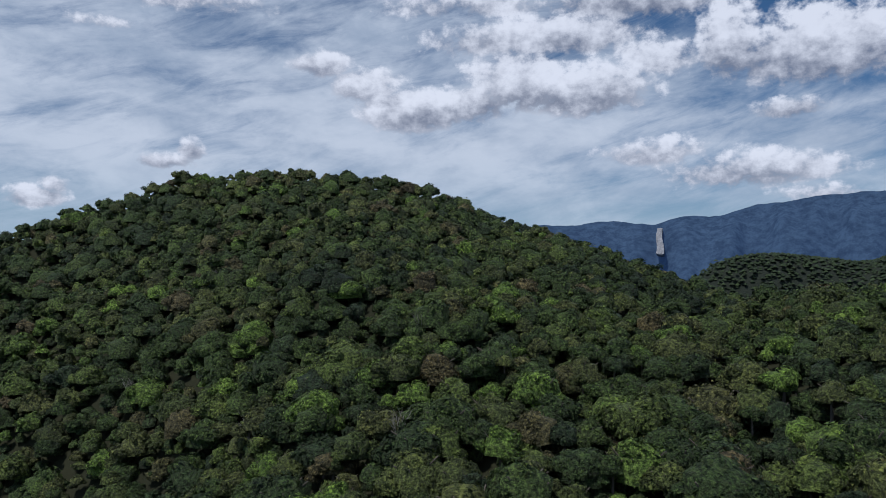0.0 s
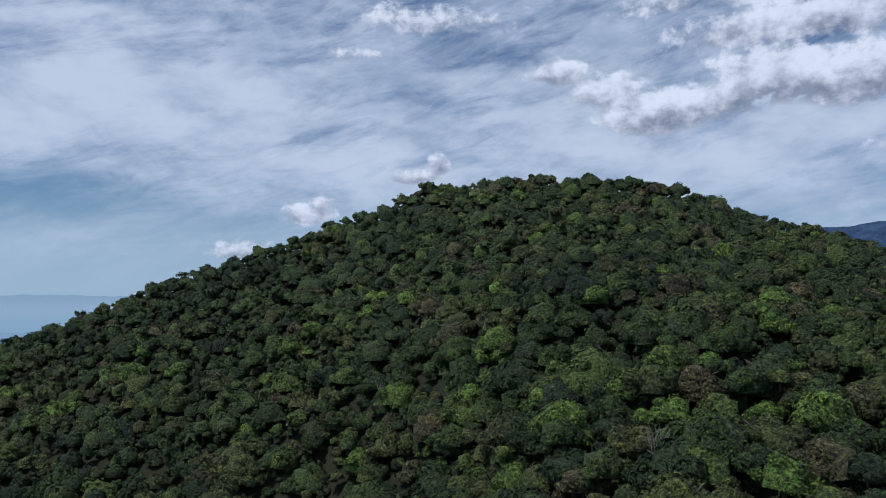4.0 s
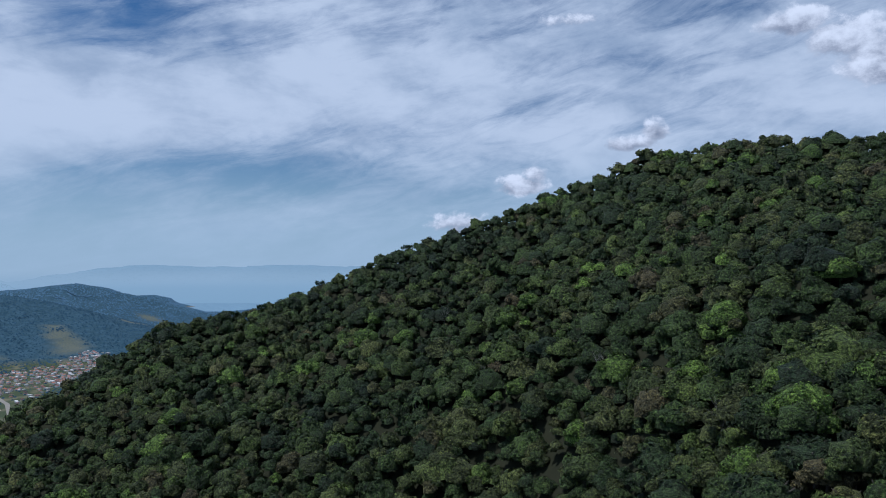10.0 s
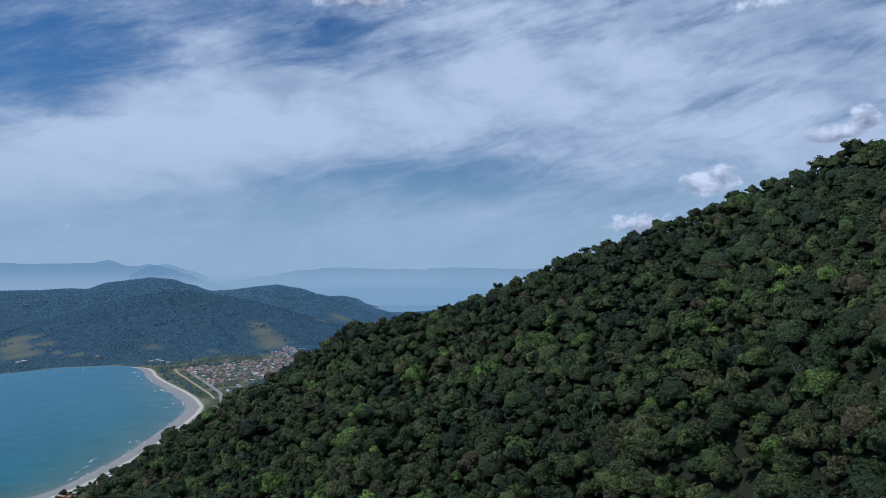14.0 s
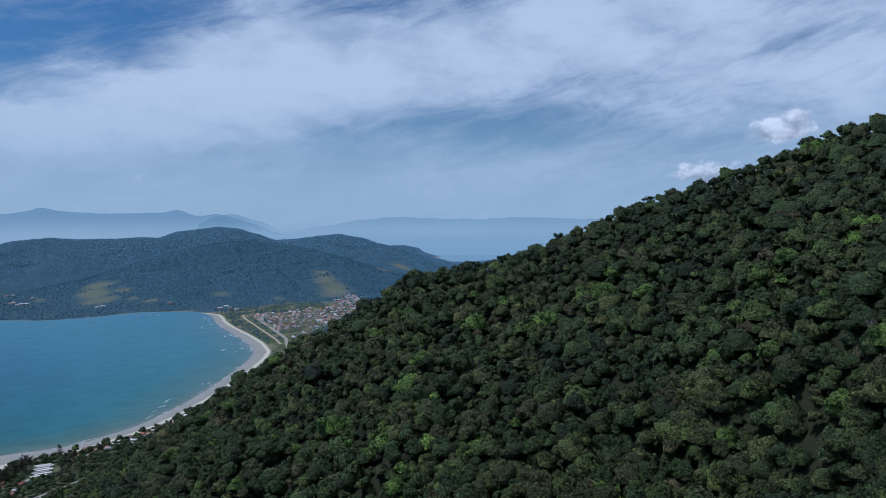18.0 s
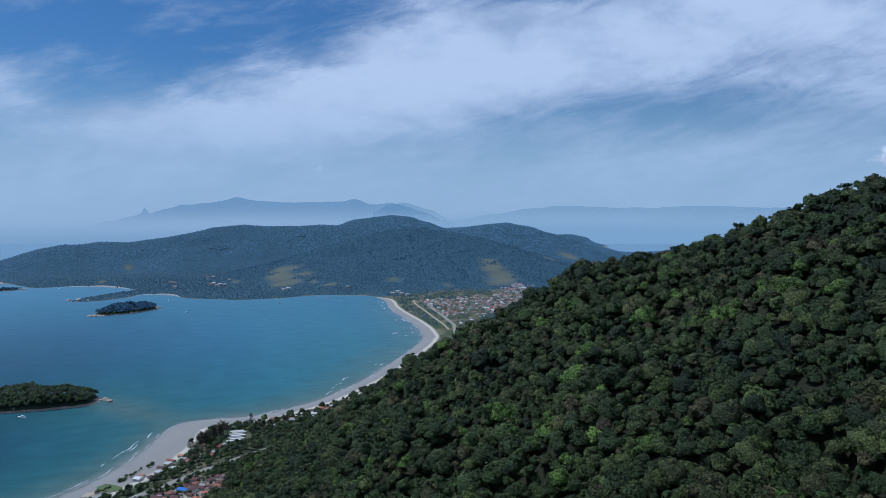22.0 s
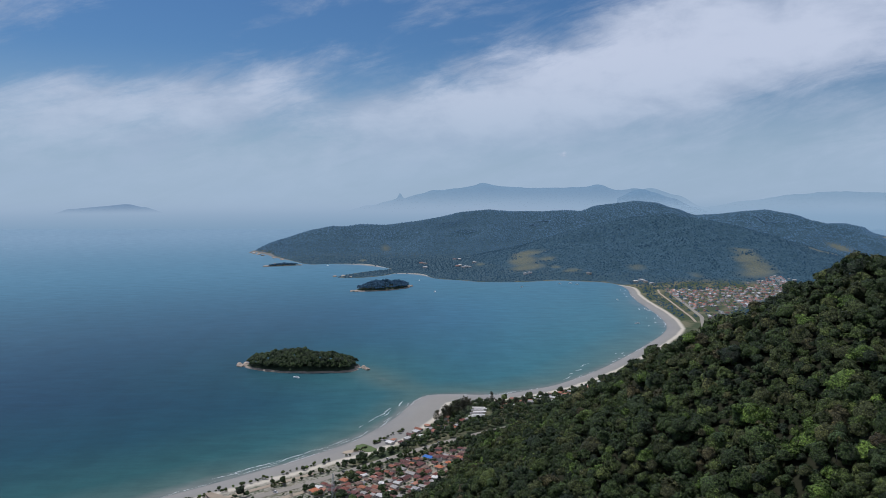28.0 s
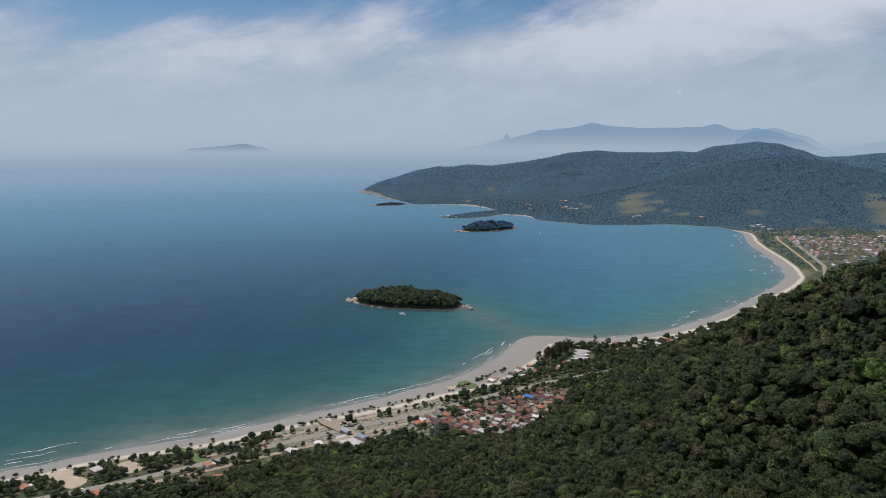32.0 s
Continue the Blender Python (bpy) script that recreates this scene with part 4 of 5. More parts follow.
# ---- roads: lines on the plan ----
ROAD = [(-420, -395), (-454, -347), (-486, -296), (-525, -246), (-558, -212), (-587, -174), (-616, -134), (-640, -96), (-657, -76), (-707, -15), (-722, 4), (-754, 47), (-775, 80),
        (-815, 150), (-860, 220), (-960, 330), (-1150, 440), (-1330, 545), (-1480, 600), (-1637, 628), (-1863, 666), (-1915, 735)]
FRONT = [(-1425, 566), (-1483, 579), (-1623, 600), (-1834, 632), (-1900, 650)]

# ---- far woods on the headland and the hills behind ----


def hazed_leaf_build(g, b):
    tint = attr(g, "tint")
    # aerial haze is mixed into the leaf colour: higher tint is bluer, paler
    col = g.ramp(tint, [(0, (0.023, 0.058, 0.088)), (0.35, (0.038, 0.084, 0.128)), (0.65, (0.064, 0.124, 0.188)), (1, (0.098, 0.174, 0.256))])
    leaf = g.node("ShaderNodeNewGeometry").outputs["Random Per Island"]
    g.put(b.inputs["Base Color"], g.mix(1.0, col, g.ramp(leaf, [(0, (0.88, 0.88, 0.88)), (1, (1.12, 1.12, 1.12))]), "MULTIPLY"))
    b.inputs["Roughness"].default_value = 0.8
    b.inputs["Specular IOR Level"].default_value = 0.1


hazed_leaf = material("hazed_leaf", hazed_leaf_build)


# these two islets wear the haze-tinted leaf colour too
island("small_island", -1972, -80, 82, 38, 123, 24, 800, 6, "small wooded islet off the far point", hazed_leaf, (0.3, 0.7))
island("low_islet", -2600, -458, 56, 17, 112, 11, 120, 9, "low rocky islet with scrub beside the headland", hazed_leaf, (0.35, 0.7))


def dome_tris(seed):
    """A small lumpy treetop of five facets, radius 1."""
    rng = np.random.RandomState(seed)
    a = np.arange(5) * 2 * math.pi / 5
    lo = np.stack([np.cos(a), np.sin(a), a * 0 - 0.3], -1) * rng.uniform(0.8, 1.15, (5, 1))
    top = np.array([rng.uniform(-.2, .2), rng.uniform(-.2, .2), rng.uniform(0.35, 0.62)])
    t = []
    for k in range(5):
        n = (k + 1) % 5
        t += [(lo[k], lo[n], top)]
    return np.array(t)


DOMES = [dome_tris(k) for k in range(10)]


def dome_field(name, x, y, z, rad, tint, mat, label, category="woods"):
    rng = np.random.RandomState(len(x))
    kind = rng.randint(0, 10, len(x))
    chunks, tints = [], []
    for k in range(10):
        i = np.nonzero(kind == k)[0]
        b_ = DOMES[k].reshape(-1, 3)
        chunks.append((b_[None] * rad[i][:, None, None] + np.stack([x[i], y[i], z[i]], -1)[:, None]).reshape(-1, 3, 3))
        tints.append(np.repeat(tint[i], 5))
    me = tri_mesh(name, np.concatenate(chunks), mat, np.concatenate(tints))
    return tagged(new(name, me), label, category, kind="stuff")


def in_clearing(x, y):
    c = np.zeros(x.shape, bool)
    for cx, cy, a, b_ in CLEARINGS:
        c |= np.hypot((x - cx) / a, (y - cy) / b_) + 0.8 * hash_noise(x, y, 60, 9) < 1.0
    return c


TOWN_FAR = [(-1900, 653), (-1768, 645), (-1522, 612), (-1440, 580), (-1495, 650), (-1587, 740), (-1711, 850), (-1948, 1050), (-2000, 1010), (-1930, 850), (-1890, 750)]


def scatter(x0, x1, y0, y1, step, seed):
    rng = np.random.RandomState(seed)
    gx, gy = np.meshgrid(np.arange(x0, x1, step), np.arange(y0, y1, step))
    return gx.ravel() + rng.uniform(-.45, .45, gx.size) * step, gy.ravel() + rng.uniform(-.45, .45, gx.size) * step, rng


def build_far_woods():
    x, y, rng = scatter(-4150, -1480, -700, 2760, 10.5, 4)
    sd = shore(x, y)
    z = ground_z(x, y, sd)
    _, town = segments_distance(x, y, TOWN_FAR)
    way = np.minimum(segments_distance(x, y, ROAD[-8:], closed=False)[0], segments_distance(x, y, FRONT, closed=False)[0])
    keep = (sd > 4) & (way > 8) & ~in_clearing(x, y) & (~town | (rng.rand(len(x)) < 0.42)) & (np.hypot(x, y) > 1500)
    keep &= ~((x > -2110) & (sd < 36)) & ~((np.hypot(x + 2299, y) < 34) | (np.hypot(x + 2600, y + 184) < 46))
    keep &= (rng.rand(len(x)) < np.where((z > 25) | ~town, 0.97, 0.62))
    x, y, z = x[keep], y[keep], z[keep]
    n = len(x)
    # tint climbs with distance, laying more painted haze on the back ridges
    dome_field("far_woods", x, y, z - 0.8, rng.uniform(4.6, 8.4, n), np.clip(0.35 * rng.beta(2, 3, n) + 0.3 * hash_noise(x, y, 150, 3) + np.interp(np.hypot(x, y), [2150, 2790, 2930, 3600, 4500], [0.0, 0.04, 0.56, 0.74, 1.0]), 0, 1), hazed_leaf,
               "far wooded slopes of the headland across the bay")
    x, y, rng = scatter(150, 1500, 800, 1750, 5.8, 5)
    z = ground_z(x, y)
    keep = z > 60
    x, y, z = x[keep], y[keep], z[keep]
    x, y = x + rng.normal(0, 5, len(x)), y + rng.normal(0, 5, len(x))
    # only the darkest leaf tints here, standing in for a cloud's shadow
    dome_field("hill_woods", x, y, z + 1.0, rng.uniform(3.6, 6.4, len(x)), rng.uniform(0.0, 0.06, len(x)), leaf_stuff, "wooded hills behind the ridge, tinted dark for cloud shade")


build_far_woods()


def rock_scar():
    """Bare pale rock face on the far mountain."""
    rng = random.Random(8)
    bm = bmesh.new()
    rows = []
    for i in range(9):
        f = i / 8
        r = 4150 + (4420 - 4150) * f
        el = 2.35 + 1.95 * f
        row = []
        for k in range(5):
            az = radians(14.63 + 0.05 * math.sin(f * 7) + (k - 2) * 0.14 * (1.0 - 0.35 * f))
            rr = r + rng.uniform(-9, 5)
            row.append(bm.verts.new((math.sin(az) * rr, math.cos(az) * rr, EYE_H + r * math.tan(radians(el)) + rng.uniform(-4, 4))))
        rows.append(row)
    for a, b_ in zip(rows, rows[1:]):
        for k in range(4):
            bm.faces.new((a[k], a[k + 1], b_[k + 1], b_[k]))
    face = bmesh.ops.extrude_face_region(bm, geom=bm.faces[:])
    bmesh.ops.translate(bm, vec=(45, 150, -10), verts=[v for v in face["geom"] if isinstance(v, bmesh.types.BMVert)])
    bmesh.ops.recalc_face_normals(bm, faces=bm.faces[:])
    me = bpy.data.meshes.new("rock_face")
    bm.to_mesh(me)
    bm.free()
    me.materials.append(plain("pale_rock", (0.25, 0.25, 0.27), 0.9, 0.95, 0.05))
    tagged(new("rock_face", me), "tall bare pale rock face on the far mountain", "cliff", kind="structure")


rock_scar()

# ---- roads and yards on the coastal plain ----
asphalt = plain("asphalt", (0.31, 0.275, 0.225), 0.9, 0.15, 0.4)
dirt = plain("dirt", (0.36, 0.29, 0.21), 0.95, 0.25, 0.15)
lawn = plain("lawn", (0.10, 0.135, 0.045), 0.95, 0.25, 0.2)


GX, GY = np.arange(-1060, 320, 4.0), np.arange(-500, 500, 4.0)
GZ = ground_z(*np.meshgrid(GX, GY))


def gz(x, y):
    """Ground height at a place, from a fine grid where there is one."""
    if GX[0] < x < GX[-2] and GY[0] < y < GY[-2]:
        u, v = (x - GX[0]) / 4.0, (y - GY[0]) / 4.0
        i, j = int(u), int(v)
        u, v = u - i, v - j
        return float((GZ[j, i] * (1 - u) + GZ[j, i + 1] * u) * (1 - v) + (GZ[j + 1, i] * (1 - u) + GZ[j + 1, i + 1] * u) * v)
    return float(ground_z(np.array([float(x)]), np.array([float(y)]))[0])


def ribbon(name, pts, width, mat, label, lift=0.25, kind="structure", thick=0.3):
    """A road: a strip of even width with a thickness, laid on the ground."""
    line = []
    for (ax, ay), (bx, by) in zip(pts, pts[1:]):
        n = max(1, int(math.hypot(bx - ax, by - ay) / 6))
        line += [(ax + (bx - ax) * k / n, ay + (by - ay) * k / n) for k in range(n)]
    line.append(pts[-1])
    P = np.array(line)
    for _ in range(3):
        P[1:-1] = (P[:-2] + 2 * P[1:-1] + P[2:]) / 4
    T = np.gradient(P, axis=0)
    T /= np.linalg.norm(T, axis=1, keepdims=True)
    N = np.stack([-T[:, 1], T[:, 0]], -1)
    bm = bmesh.new()
    rows = []
    for p, nn in zip(P, N):
        z = max(gz(*p), gz(*(p + nn * width / 2)), gz(*(p - nn * width / 2))) + lift
        l, r = p + nn * width / 2, p - nn * width / 2
        rows.append([bm.verts.new((q[0], q[1], h)) for q, h in ((l, z - thick), (l, z), (r, z), (r, z - thick))])
    for a, b_ in zip(rows, rows[1:]):
        for k in range(3):
            bm.faces.new((a[k], b_[k], b_[k + 1], a[k + 1]))
    me = bpy.data.meshes.new(name)
    bm.to_mesh(me)
    bm.free()
    me.materials.append(mat)
    return tagged(new(name, me), label, "road", kind=kind)


ribbon("road", ROAD, 8.0, asphalt, "two lane grey coast road along the bay")
ribbon("road_side", [(-470, -300), (-512, -240), (-545, -200), (-572, -162), (-600, -126), (-625, -92), (-640, -70)], 5.0, dirt, "sandy service lane beside the coast road")
ribbon("road_front", [(-540, -250), (-575, -212), (-612, -168), (-646, -122), (-668, -92)], 5.0, dirt, "sandy track behind the beach")
ribbon("road_shore", FRONT, 5.0, dirt, "pale promenade road behind the far beach")
ribbon("road_village", [(-640, -58), (-655, -30), (-672, 0), (-690, 30)], 5.0, dirt, "dirt lane through the red roofed village")
ribbon("road_lane", [(-612, -50), (-630, -22), (-650, 6), (-672, 34)], 4.5, dirt, "narrow dirt lane between houses")
ribbon("track", [(-556, -150), (-545, -141), (-533, -136), (-526, -124)], 6.0, dirt, "bare earth track cut into the woods")


def pad(name, cx, cy, a, b_, ang, mat, label, category):
    """A flat yard with an uneven edge, a hand above the ground."""
    rng = random.Random(int(cx * 7 + cy))
    c, s = math.cos(radians(ang)), math.sin(radians(ang))
    ring = []
    for k in range(20):
        t = 2 * math.pi * k / 20
        q = (abs(math.cos(t)) ** 4 + abs(math.sin(t)) ** 4) ** -0.25 * rng.uniform(0.9, 1.05)
        u, v = a * q * math.cos(t), b_ * q * math.sin(t)
        ring.append((cx + u * c - v * s, cy + u * s + v * c))
    z = max(gz(*p) for p in ring) + 0.1
    bm = bmesh.new()
    up = [bm.verts.new((p[0], p[1], z)) for p in ring]
    dn = [bm.verts.new((p[0], p[1], z - 1.2)) for p in ring]
    bm.faces.new(up)
    for k in range(20):
        bm.faces.new((up[k], dn[k], dn[(k + 1) % 20], up[(k + 1) % 20]))
    me = bpy.data.meshes.new(name)
    bm.to_mesh(me)
    bm.free()
    me.materials.append(mat)
    return tagged(new(name, me), label, category, kind="structure")


pad("yard_sand", -492, -338, 19, 9, 58, dirt, "bare sandy plot behind the beach", "yard")
pad("yard_dirt", -516, -302, 12, 8, 58, dirt, "bare earth plot behind the beach", "yard")
pad("yard_works", -583, -140, 13, 9, 50, plain("concrete", (0.48, 0.46, 0.43), 0.9, 0.15, 0.3), "pale concrete yard of the roadside sheds", "yard")
pad("lawn_long", -540, -262, 21, 5, 55, lawn, "mown green lawn behind the beach", "lawn")
pad("lawn_field", -515, -200, 15, 6, 70, lawn, "small green meadow beside the houses", "lawn")
pad("lawn_garden", -735, -48, 13, 7, 40, lawn, "green garden lawn behind the beach", "lawn")
pad("yard_verge", -606, -155, 30, 5, 52, dirt, "sandy verge of the coast road", "yard")
pad("yard_river", -728, -62, 10, 4, 120, dirt, "sandy gully running to the beach", "yard")

# ---- houses ----


def roof_build(g, b, stops):
    r = g.node("ShaderNodeObjectInfo").outputs["Random"]
    pos = position(g)
    col = g.ramp(r, stops, "CONSTANT")
    n = g.noise(pos, 0.6, 5.0, 0.7)
    g.put(b.inputs["Base Color"], g.mix(1.0, col, g.ramp(n, [(0.25, (0.6, 0.6, 0.62)), (0.75, (1.25, 1.2, 1.15))]), "MULTIPLY"))
    b.inputs["Roughness"].default_value = 0.85
    w = g.node("ShaderNodeTexWave")
    g.put(w.inputs["Vector"], pos)
    w.inputs["Scale"].default_value = 2.2
    bump(g, b, w.outputs["Fac"], 0.4, 0.06)


tile_roof = material("tile_roof", lambda g, b: roof_build(g, b, [(0.0, (0.19, 0.065, 0.045)), (0.20, (0.27, 0.105, 0.065)), (0.36, (0.14, 0.055, 0.05)), (0.54, (0.38, 0.15, 0.08)),
                                                                  (0.60, (0.20, 0.13, 0.10)), (0.74, (0.36, 0.34, 0.32)), (0.82, (0.12, 0.05, 0.045))]))
white_roof = material("white_roof", lambda g, b: roof_build(g, b, [(0.0, (0.62, 0.61, 0.58)), (0.3, (0.50, 0.49, 0.47)), (0.5, (0.34, 0.33, 0.33)), (0.66, (0.40, 0.19, 0.12)), (0.84, (0.30, 0.13, 0.09)), (0.9, (0.70, 0.68, 0.65))]))
blue_roof = material("blue_roof", lambda g, b: roof_build(g, b, [(0.0, (0.05, 0.17, 0.50)), (0.5, (0.05, 0.17, 0.50))]))
orange_roof = material("orange_roof", lambda g, b: roof_build(g, b, [(0.0, (0.46, 0.16, 0.075)), (0.5, (0.40, 0.15, 0.08))]))
grey_roof = material("grey_roof", lambda g, b: roof_build(g, b, [(0.0, (0.25, 0.29, 0.35)), (0.5, (0.34, 0.37, 0.41))]))
house_wall = material("house_wall", lambda g, b: roof_build(g, b, [(0.0, (0.72, 0.70, 0.66)), (0.35, (0.60, 0.52, 0.42)), (0.55, (0.66, 0.56, 0.50)), (0.75, (0.50, 0.47, 0.44))]))
dark_glass = plain("dark_glass", (0.03, 0.035, 0.04), 0.15, 0.1, 1.0)


def box(bm, x0, x1, y0, y1, z0, z1):
    v = [bm.verts.new(p) for p in ((x0, y0, z0), (x1, y0, z0), (x1, y1, z0), (x0, y1, z0), (x0, y0, z1), (x1, y0, z1), (x1, y1, z1), (x0, y1, z1))]
    for f in ((0, 3, 2, 1), (4, 5, 6, 7), (0, 1, 5, 4), (1, 2, 6, 5), (2, 3, 7, 6), (3, 0, 4, 7)):
        bm.faces.new([v[k] for k in f])


def roof_shape(bm, w, d, z, h, hip, eave=0.5, th=0.18):
    """Gabled (hip 0) or hipped roof over a plan w by d, with eaves and thickness."""
    a, b_ = w / 2 + eave, d / 2 + eave
    for dz, flip in ((0, False), (-th, True)):
        e = [bm.verts.new(p) for p in ((-a, -b_, z + dz), (a, -b_, z + dz), (a, b_, z + dz), (-a, b_, z + dz))]
        r = [bm.verts.new((-a + hip, 0, z + h + dz)), bm.verts.new((a - hip, 0, z + h + dz))]
        fs = [(e[0], e[1], r[1], r[0]), (e[2], e[3], r[0], r[1]), (e[1], e[2], r[1]), (e[3], e[0], r[0])]
        for f in fs:
            bm.faces.new(f[::-1] if flip else f)
        if not flip:
            first = e
        else:
            for k in range(4):
                bm.faces.new((first[k], e[k], e[(k + 1) % 4], first[(k + 1) % 4]))


def make_house(w, d, h, rise, hip, roof_mat, label, wing=False, detail=True):
    top = new("house")
    bm = bmesh.new()
    box(bm, -w / 2, w / 2, -d / 2, d / 2, -1.5, h)
    if wing:
        box(bm, -w * 0.15, w * 0.35, d / 2 - 0.5, d * 0.85, -1.5, h * 0.85)
    part("wall", bm, house_wall, top)
    bm = bmesh.new()
    roof_shape(bm, w, d, h, rise, hip)
    part("roof", bm, roof_mat, top)
    if wing:
        bm = bmesh.new()
        box(bm, -w * 0.15 - 0.3, w * 0.35 + 0.3, d / 2 - 0.2, d * 0.85 + 0.5, h * 0.85, h * 0.85 + 0.25)
        part("porch_roof", bm, roof_mat, top)
    if detail:
        for x in (-w * 0.28, w * 0.22):
            bm = bmesh.new()
            box(bm, x - 0.6, x + 0.6, -d / 2 - 0.06, -d / 2 + 0.05, 1.0, 2.2)
            part("window", bm, dark_glass, top)
        bm = bmesh.new()
        box(bm, -0.45, 0.45, -d / 2 - 0.07, -d / 2 + 0.05, 0, 2.1)
        part("door", bm, bark, top)
    return tagged(top, label, "house")


PROTO = {}


def place_house(kind, x, y, ang, group, scale=1.0):
    if kind not in PROTO:
        w, d, h, rise, hip, mat, label, wing, det = HOUSES[kind]
        PROTO[kind] = [make_house(w, d, h, rise, hip, mat, label, wing, det), False]
    proto, used = PROTO[kind]
    m = pose(x, y, gz(x, y) - 0.02, 0, 0, ang) @ Matrix.Diagonal((scale, scale, scale, 1))
    t = proto if not used else copy_thing(proto, m)
    t.matrix_basis = m
    PROTO[kind][1] = True
    tagged(t, group=group)
    return t


HOUSES = {
    "gable": (9, 7, 3.0, 1.8, 0, tile_roof, "small house with a clay tile gable roof", True, True),
    "hip": (10, 8, 3.2, 2.0, 3.6, tile_roof, "low house with a hipped clay tile roof", False, True),
    "long": (13, 7, 3.0, 1.7, 0, tile_roof, "long house with a worn red tile roof", True, True),
    "two": (9, 8, 5.6, 1.9, 3.4, tile_roof, "two storey house with a red hipped roof", False, True),
    "white": (10, 8, 3.4, 1.1, 0, white_roof, "white beach house with a pale roof", True, True),
    "villa": (12, 9, 5.4, 1.4, 3.5, white_roof, "two storey white villa by the beach", False, True),
    "row": (22, 5, 2.8, 0.9, 0, white_roof, "long white roofed lodge of the holiday camp", False, True),
    "blue": (13, 8, 3.4, 1.2, 0, blue_roof, "house under a bright blue roof sheet", False, True),
    "orange": (10, 8, 3.4, 1.7, 3.2, orange_roof, "house with a fresh orange tile roof", False, True),
    "shed": (14, 6.5, 4.0, 1.2, 0, grey_roof, "roadside shed with a grey blue metal roof", False, True),
    "manor": (15, 10, 4.2, 2.6, 4.2, orange_roof, "large house with a steep orange red roof", True, True),
    "far_red": (12, 9, 3.6, 2.0, 3.0, tile_roof, "far town house with a red tile roof", False, False),
    "far_white": (13, 10, 4.8, 0.9, 3.0, white_roof, "far white town building", False, False),
}


def inside(x, y, poly):
    return bool(segments_distance(np.array([float(x)]), np.array([float(y)]), poly)[1][0])


TAKEN = []


def free(x, y, gap):
    return all((x - a) ** 2 + (y - b_) ** 2 > (gap + r) ** 2 for a, b_, r in TAKEN)


def fill_quarter(poly, ang, along, across, kinds, group, seed, road_gap=9.0, size=(0.62, 0.85), drop=0.08):
    """Houses in loose rows along the heading ang over a quarter."""
    rng = random.Random(seed)
    c, s = math.cos(radians(ang)), math.sin(radians(ang))
    xs, ys = [p[0] for p in poly], [p[1] for p in poly]
    cx, cy = sum(xs) / len(xs), sum(ys) / len(ys)
    road = np.array(ROAD)
    n = 0
    for i in range(-30, 31):
        for j in range(-30, 31):
            u, v = i * along + rng.uniform(-2.2, 2.2), j * across + rng.uniform(-1.9, 1.9)
            x, y = cx + u * c - v * s, cy + u * s + v * c
            if not inside(x, y, poly) or rng.random() < drop:
                continue
            if segments_distance(np.array([x]), np.array([y]), ROAD, closed=False)[0][0] < road_gap or not free(x, y, 2.2):
                continue
            place_house(rng.choice(kinds), x, y, ang + rng.choice((0, 0, 90, 180)) + rng.uniform(-11, 11), group, rng.uniform(*size))
            TAKEN.append((x, y, 3.0))
            n += 1
    return n


# single houses that stand out
for kind, x, y, ang in (("blue", -697, 15, 52), ("orange", -681, 35, 50), ("orange", -671, 25, 50), ("manor", -618, -84, 40), ("orange", -643, -62, 50),
                        ("shed", -597, -147, 50), ("shed", -585, -130, 50), ("white", -568, -163, 40), ("white", -552, -182, 55), ("long", -657, -2, 52), ("white", -560, -243, 60),
                        ("white", -521, -239, 50), ("orange", -501, -223, 20), ("villa", -504, -322, 58), ("white", -474, -361, 60), ("gable", -487, -231, 60), ("long", -485, -205, 75),
                        ("gable", -512, -213, 10), ("hip", -478, -214, 70), ("long", -768, -2, 52), ("white", -746, -24, 50), ("orange", -468, -300, 60)):
    place_house(kind, x, y, ang, "houses of the coast", 0.74)
    TAKEN.append((x, y, 5.0))
fill_quarter(QUARTER, 53, 8.2, 7.6, ["gable", "hip", "long", "gable", "hip", "two", "white"], "red roofed village", 2, 11, (0.5, 0.78), 0.12)
fill_quarter(STRIP, 50, 9, 8.4, ["gable", "hip", "white", "long", "villa"], "beach houses", 3, 20, (0.45, 0.72), 0.3)
CAMP = [(-826, 50), (-818, 92), (-860, 96), (-862, 62)]
for k in range(7):
    place_house("row", -826 - k * 5.8, 72 + k * 1.2 + (k % 2) * 3, 86, "holiday camp lodges", 0.68)
    TAKEN.append((-826 - k * 5.8, 72, 9.0))
BEACHSIDE = [(-838, 100), (-905, 200), (-960, 285), (-985, 272), (-938, 199), (-914, 152), (-884, 104)]
fill_quarter(BEACHSIDE, 62, 11, 10, ["white", "villa", "white", "hip", "row"], "white beach houses", 4, 18, (0.42, 0.7), 0.3)
fill_quarter(TOWN_FAR, 25, 21, 18,
                  ["far_red", "far_white", "far_white", "far_red"], "houses of the far town", 5, 12, (0.4, 0.75), 0.4)
for x, y in ((-2503, 155), (-2462, 172), (-2460, 195), (-2475, 183), (-2616, 32), (-2600, 45), (-2470, 43), (-2715, 158), (-2700, 175), (-2249, 351), (-2256, 366), (-2176, 532), (-2055, 638), (-2062, 657), (-2040, 662), (-2535, 216), (-2010, 670), (-2520, 165)):
    place_house("far_white", x, y, (x * 3) % 90, "houses on the headland", 1.0)



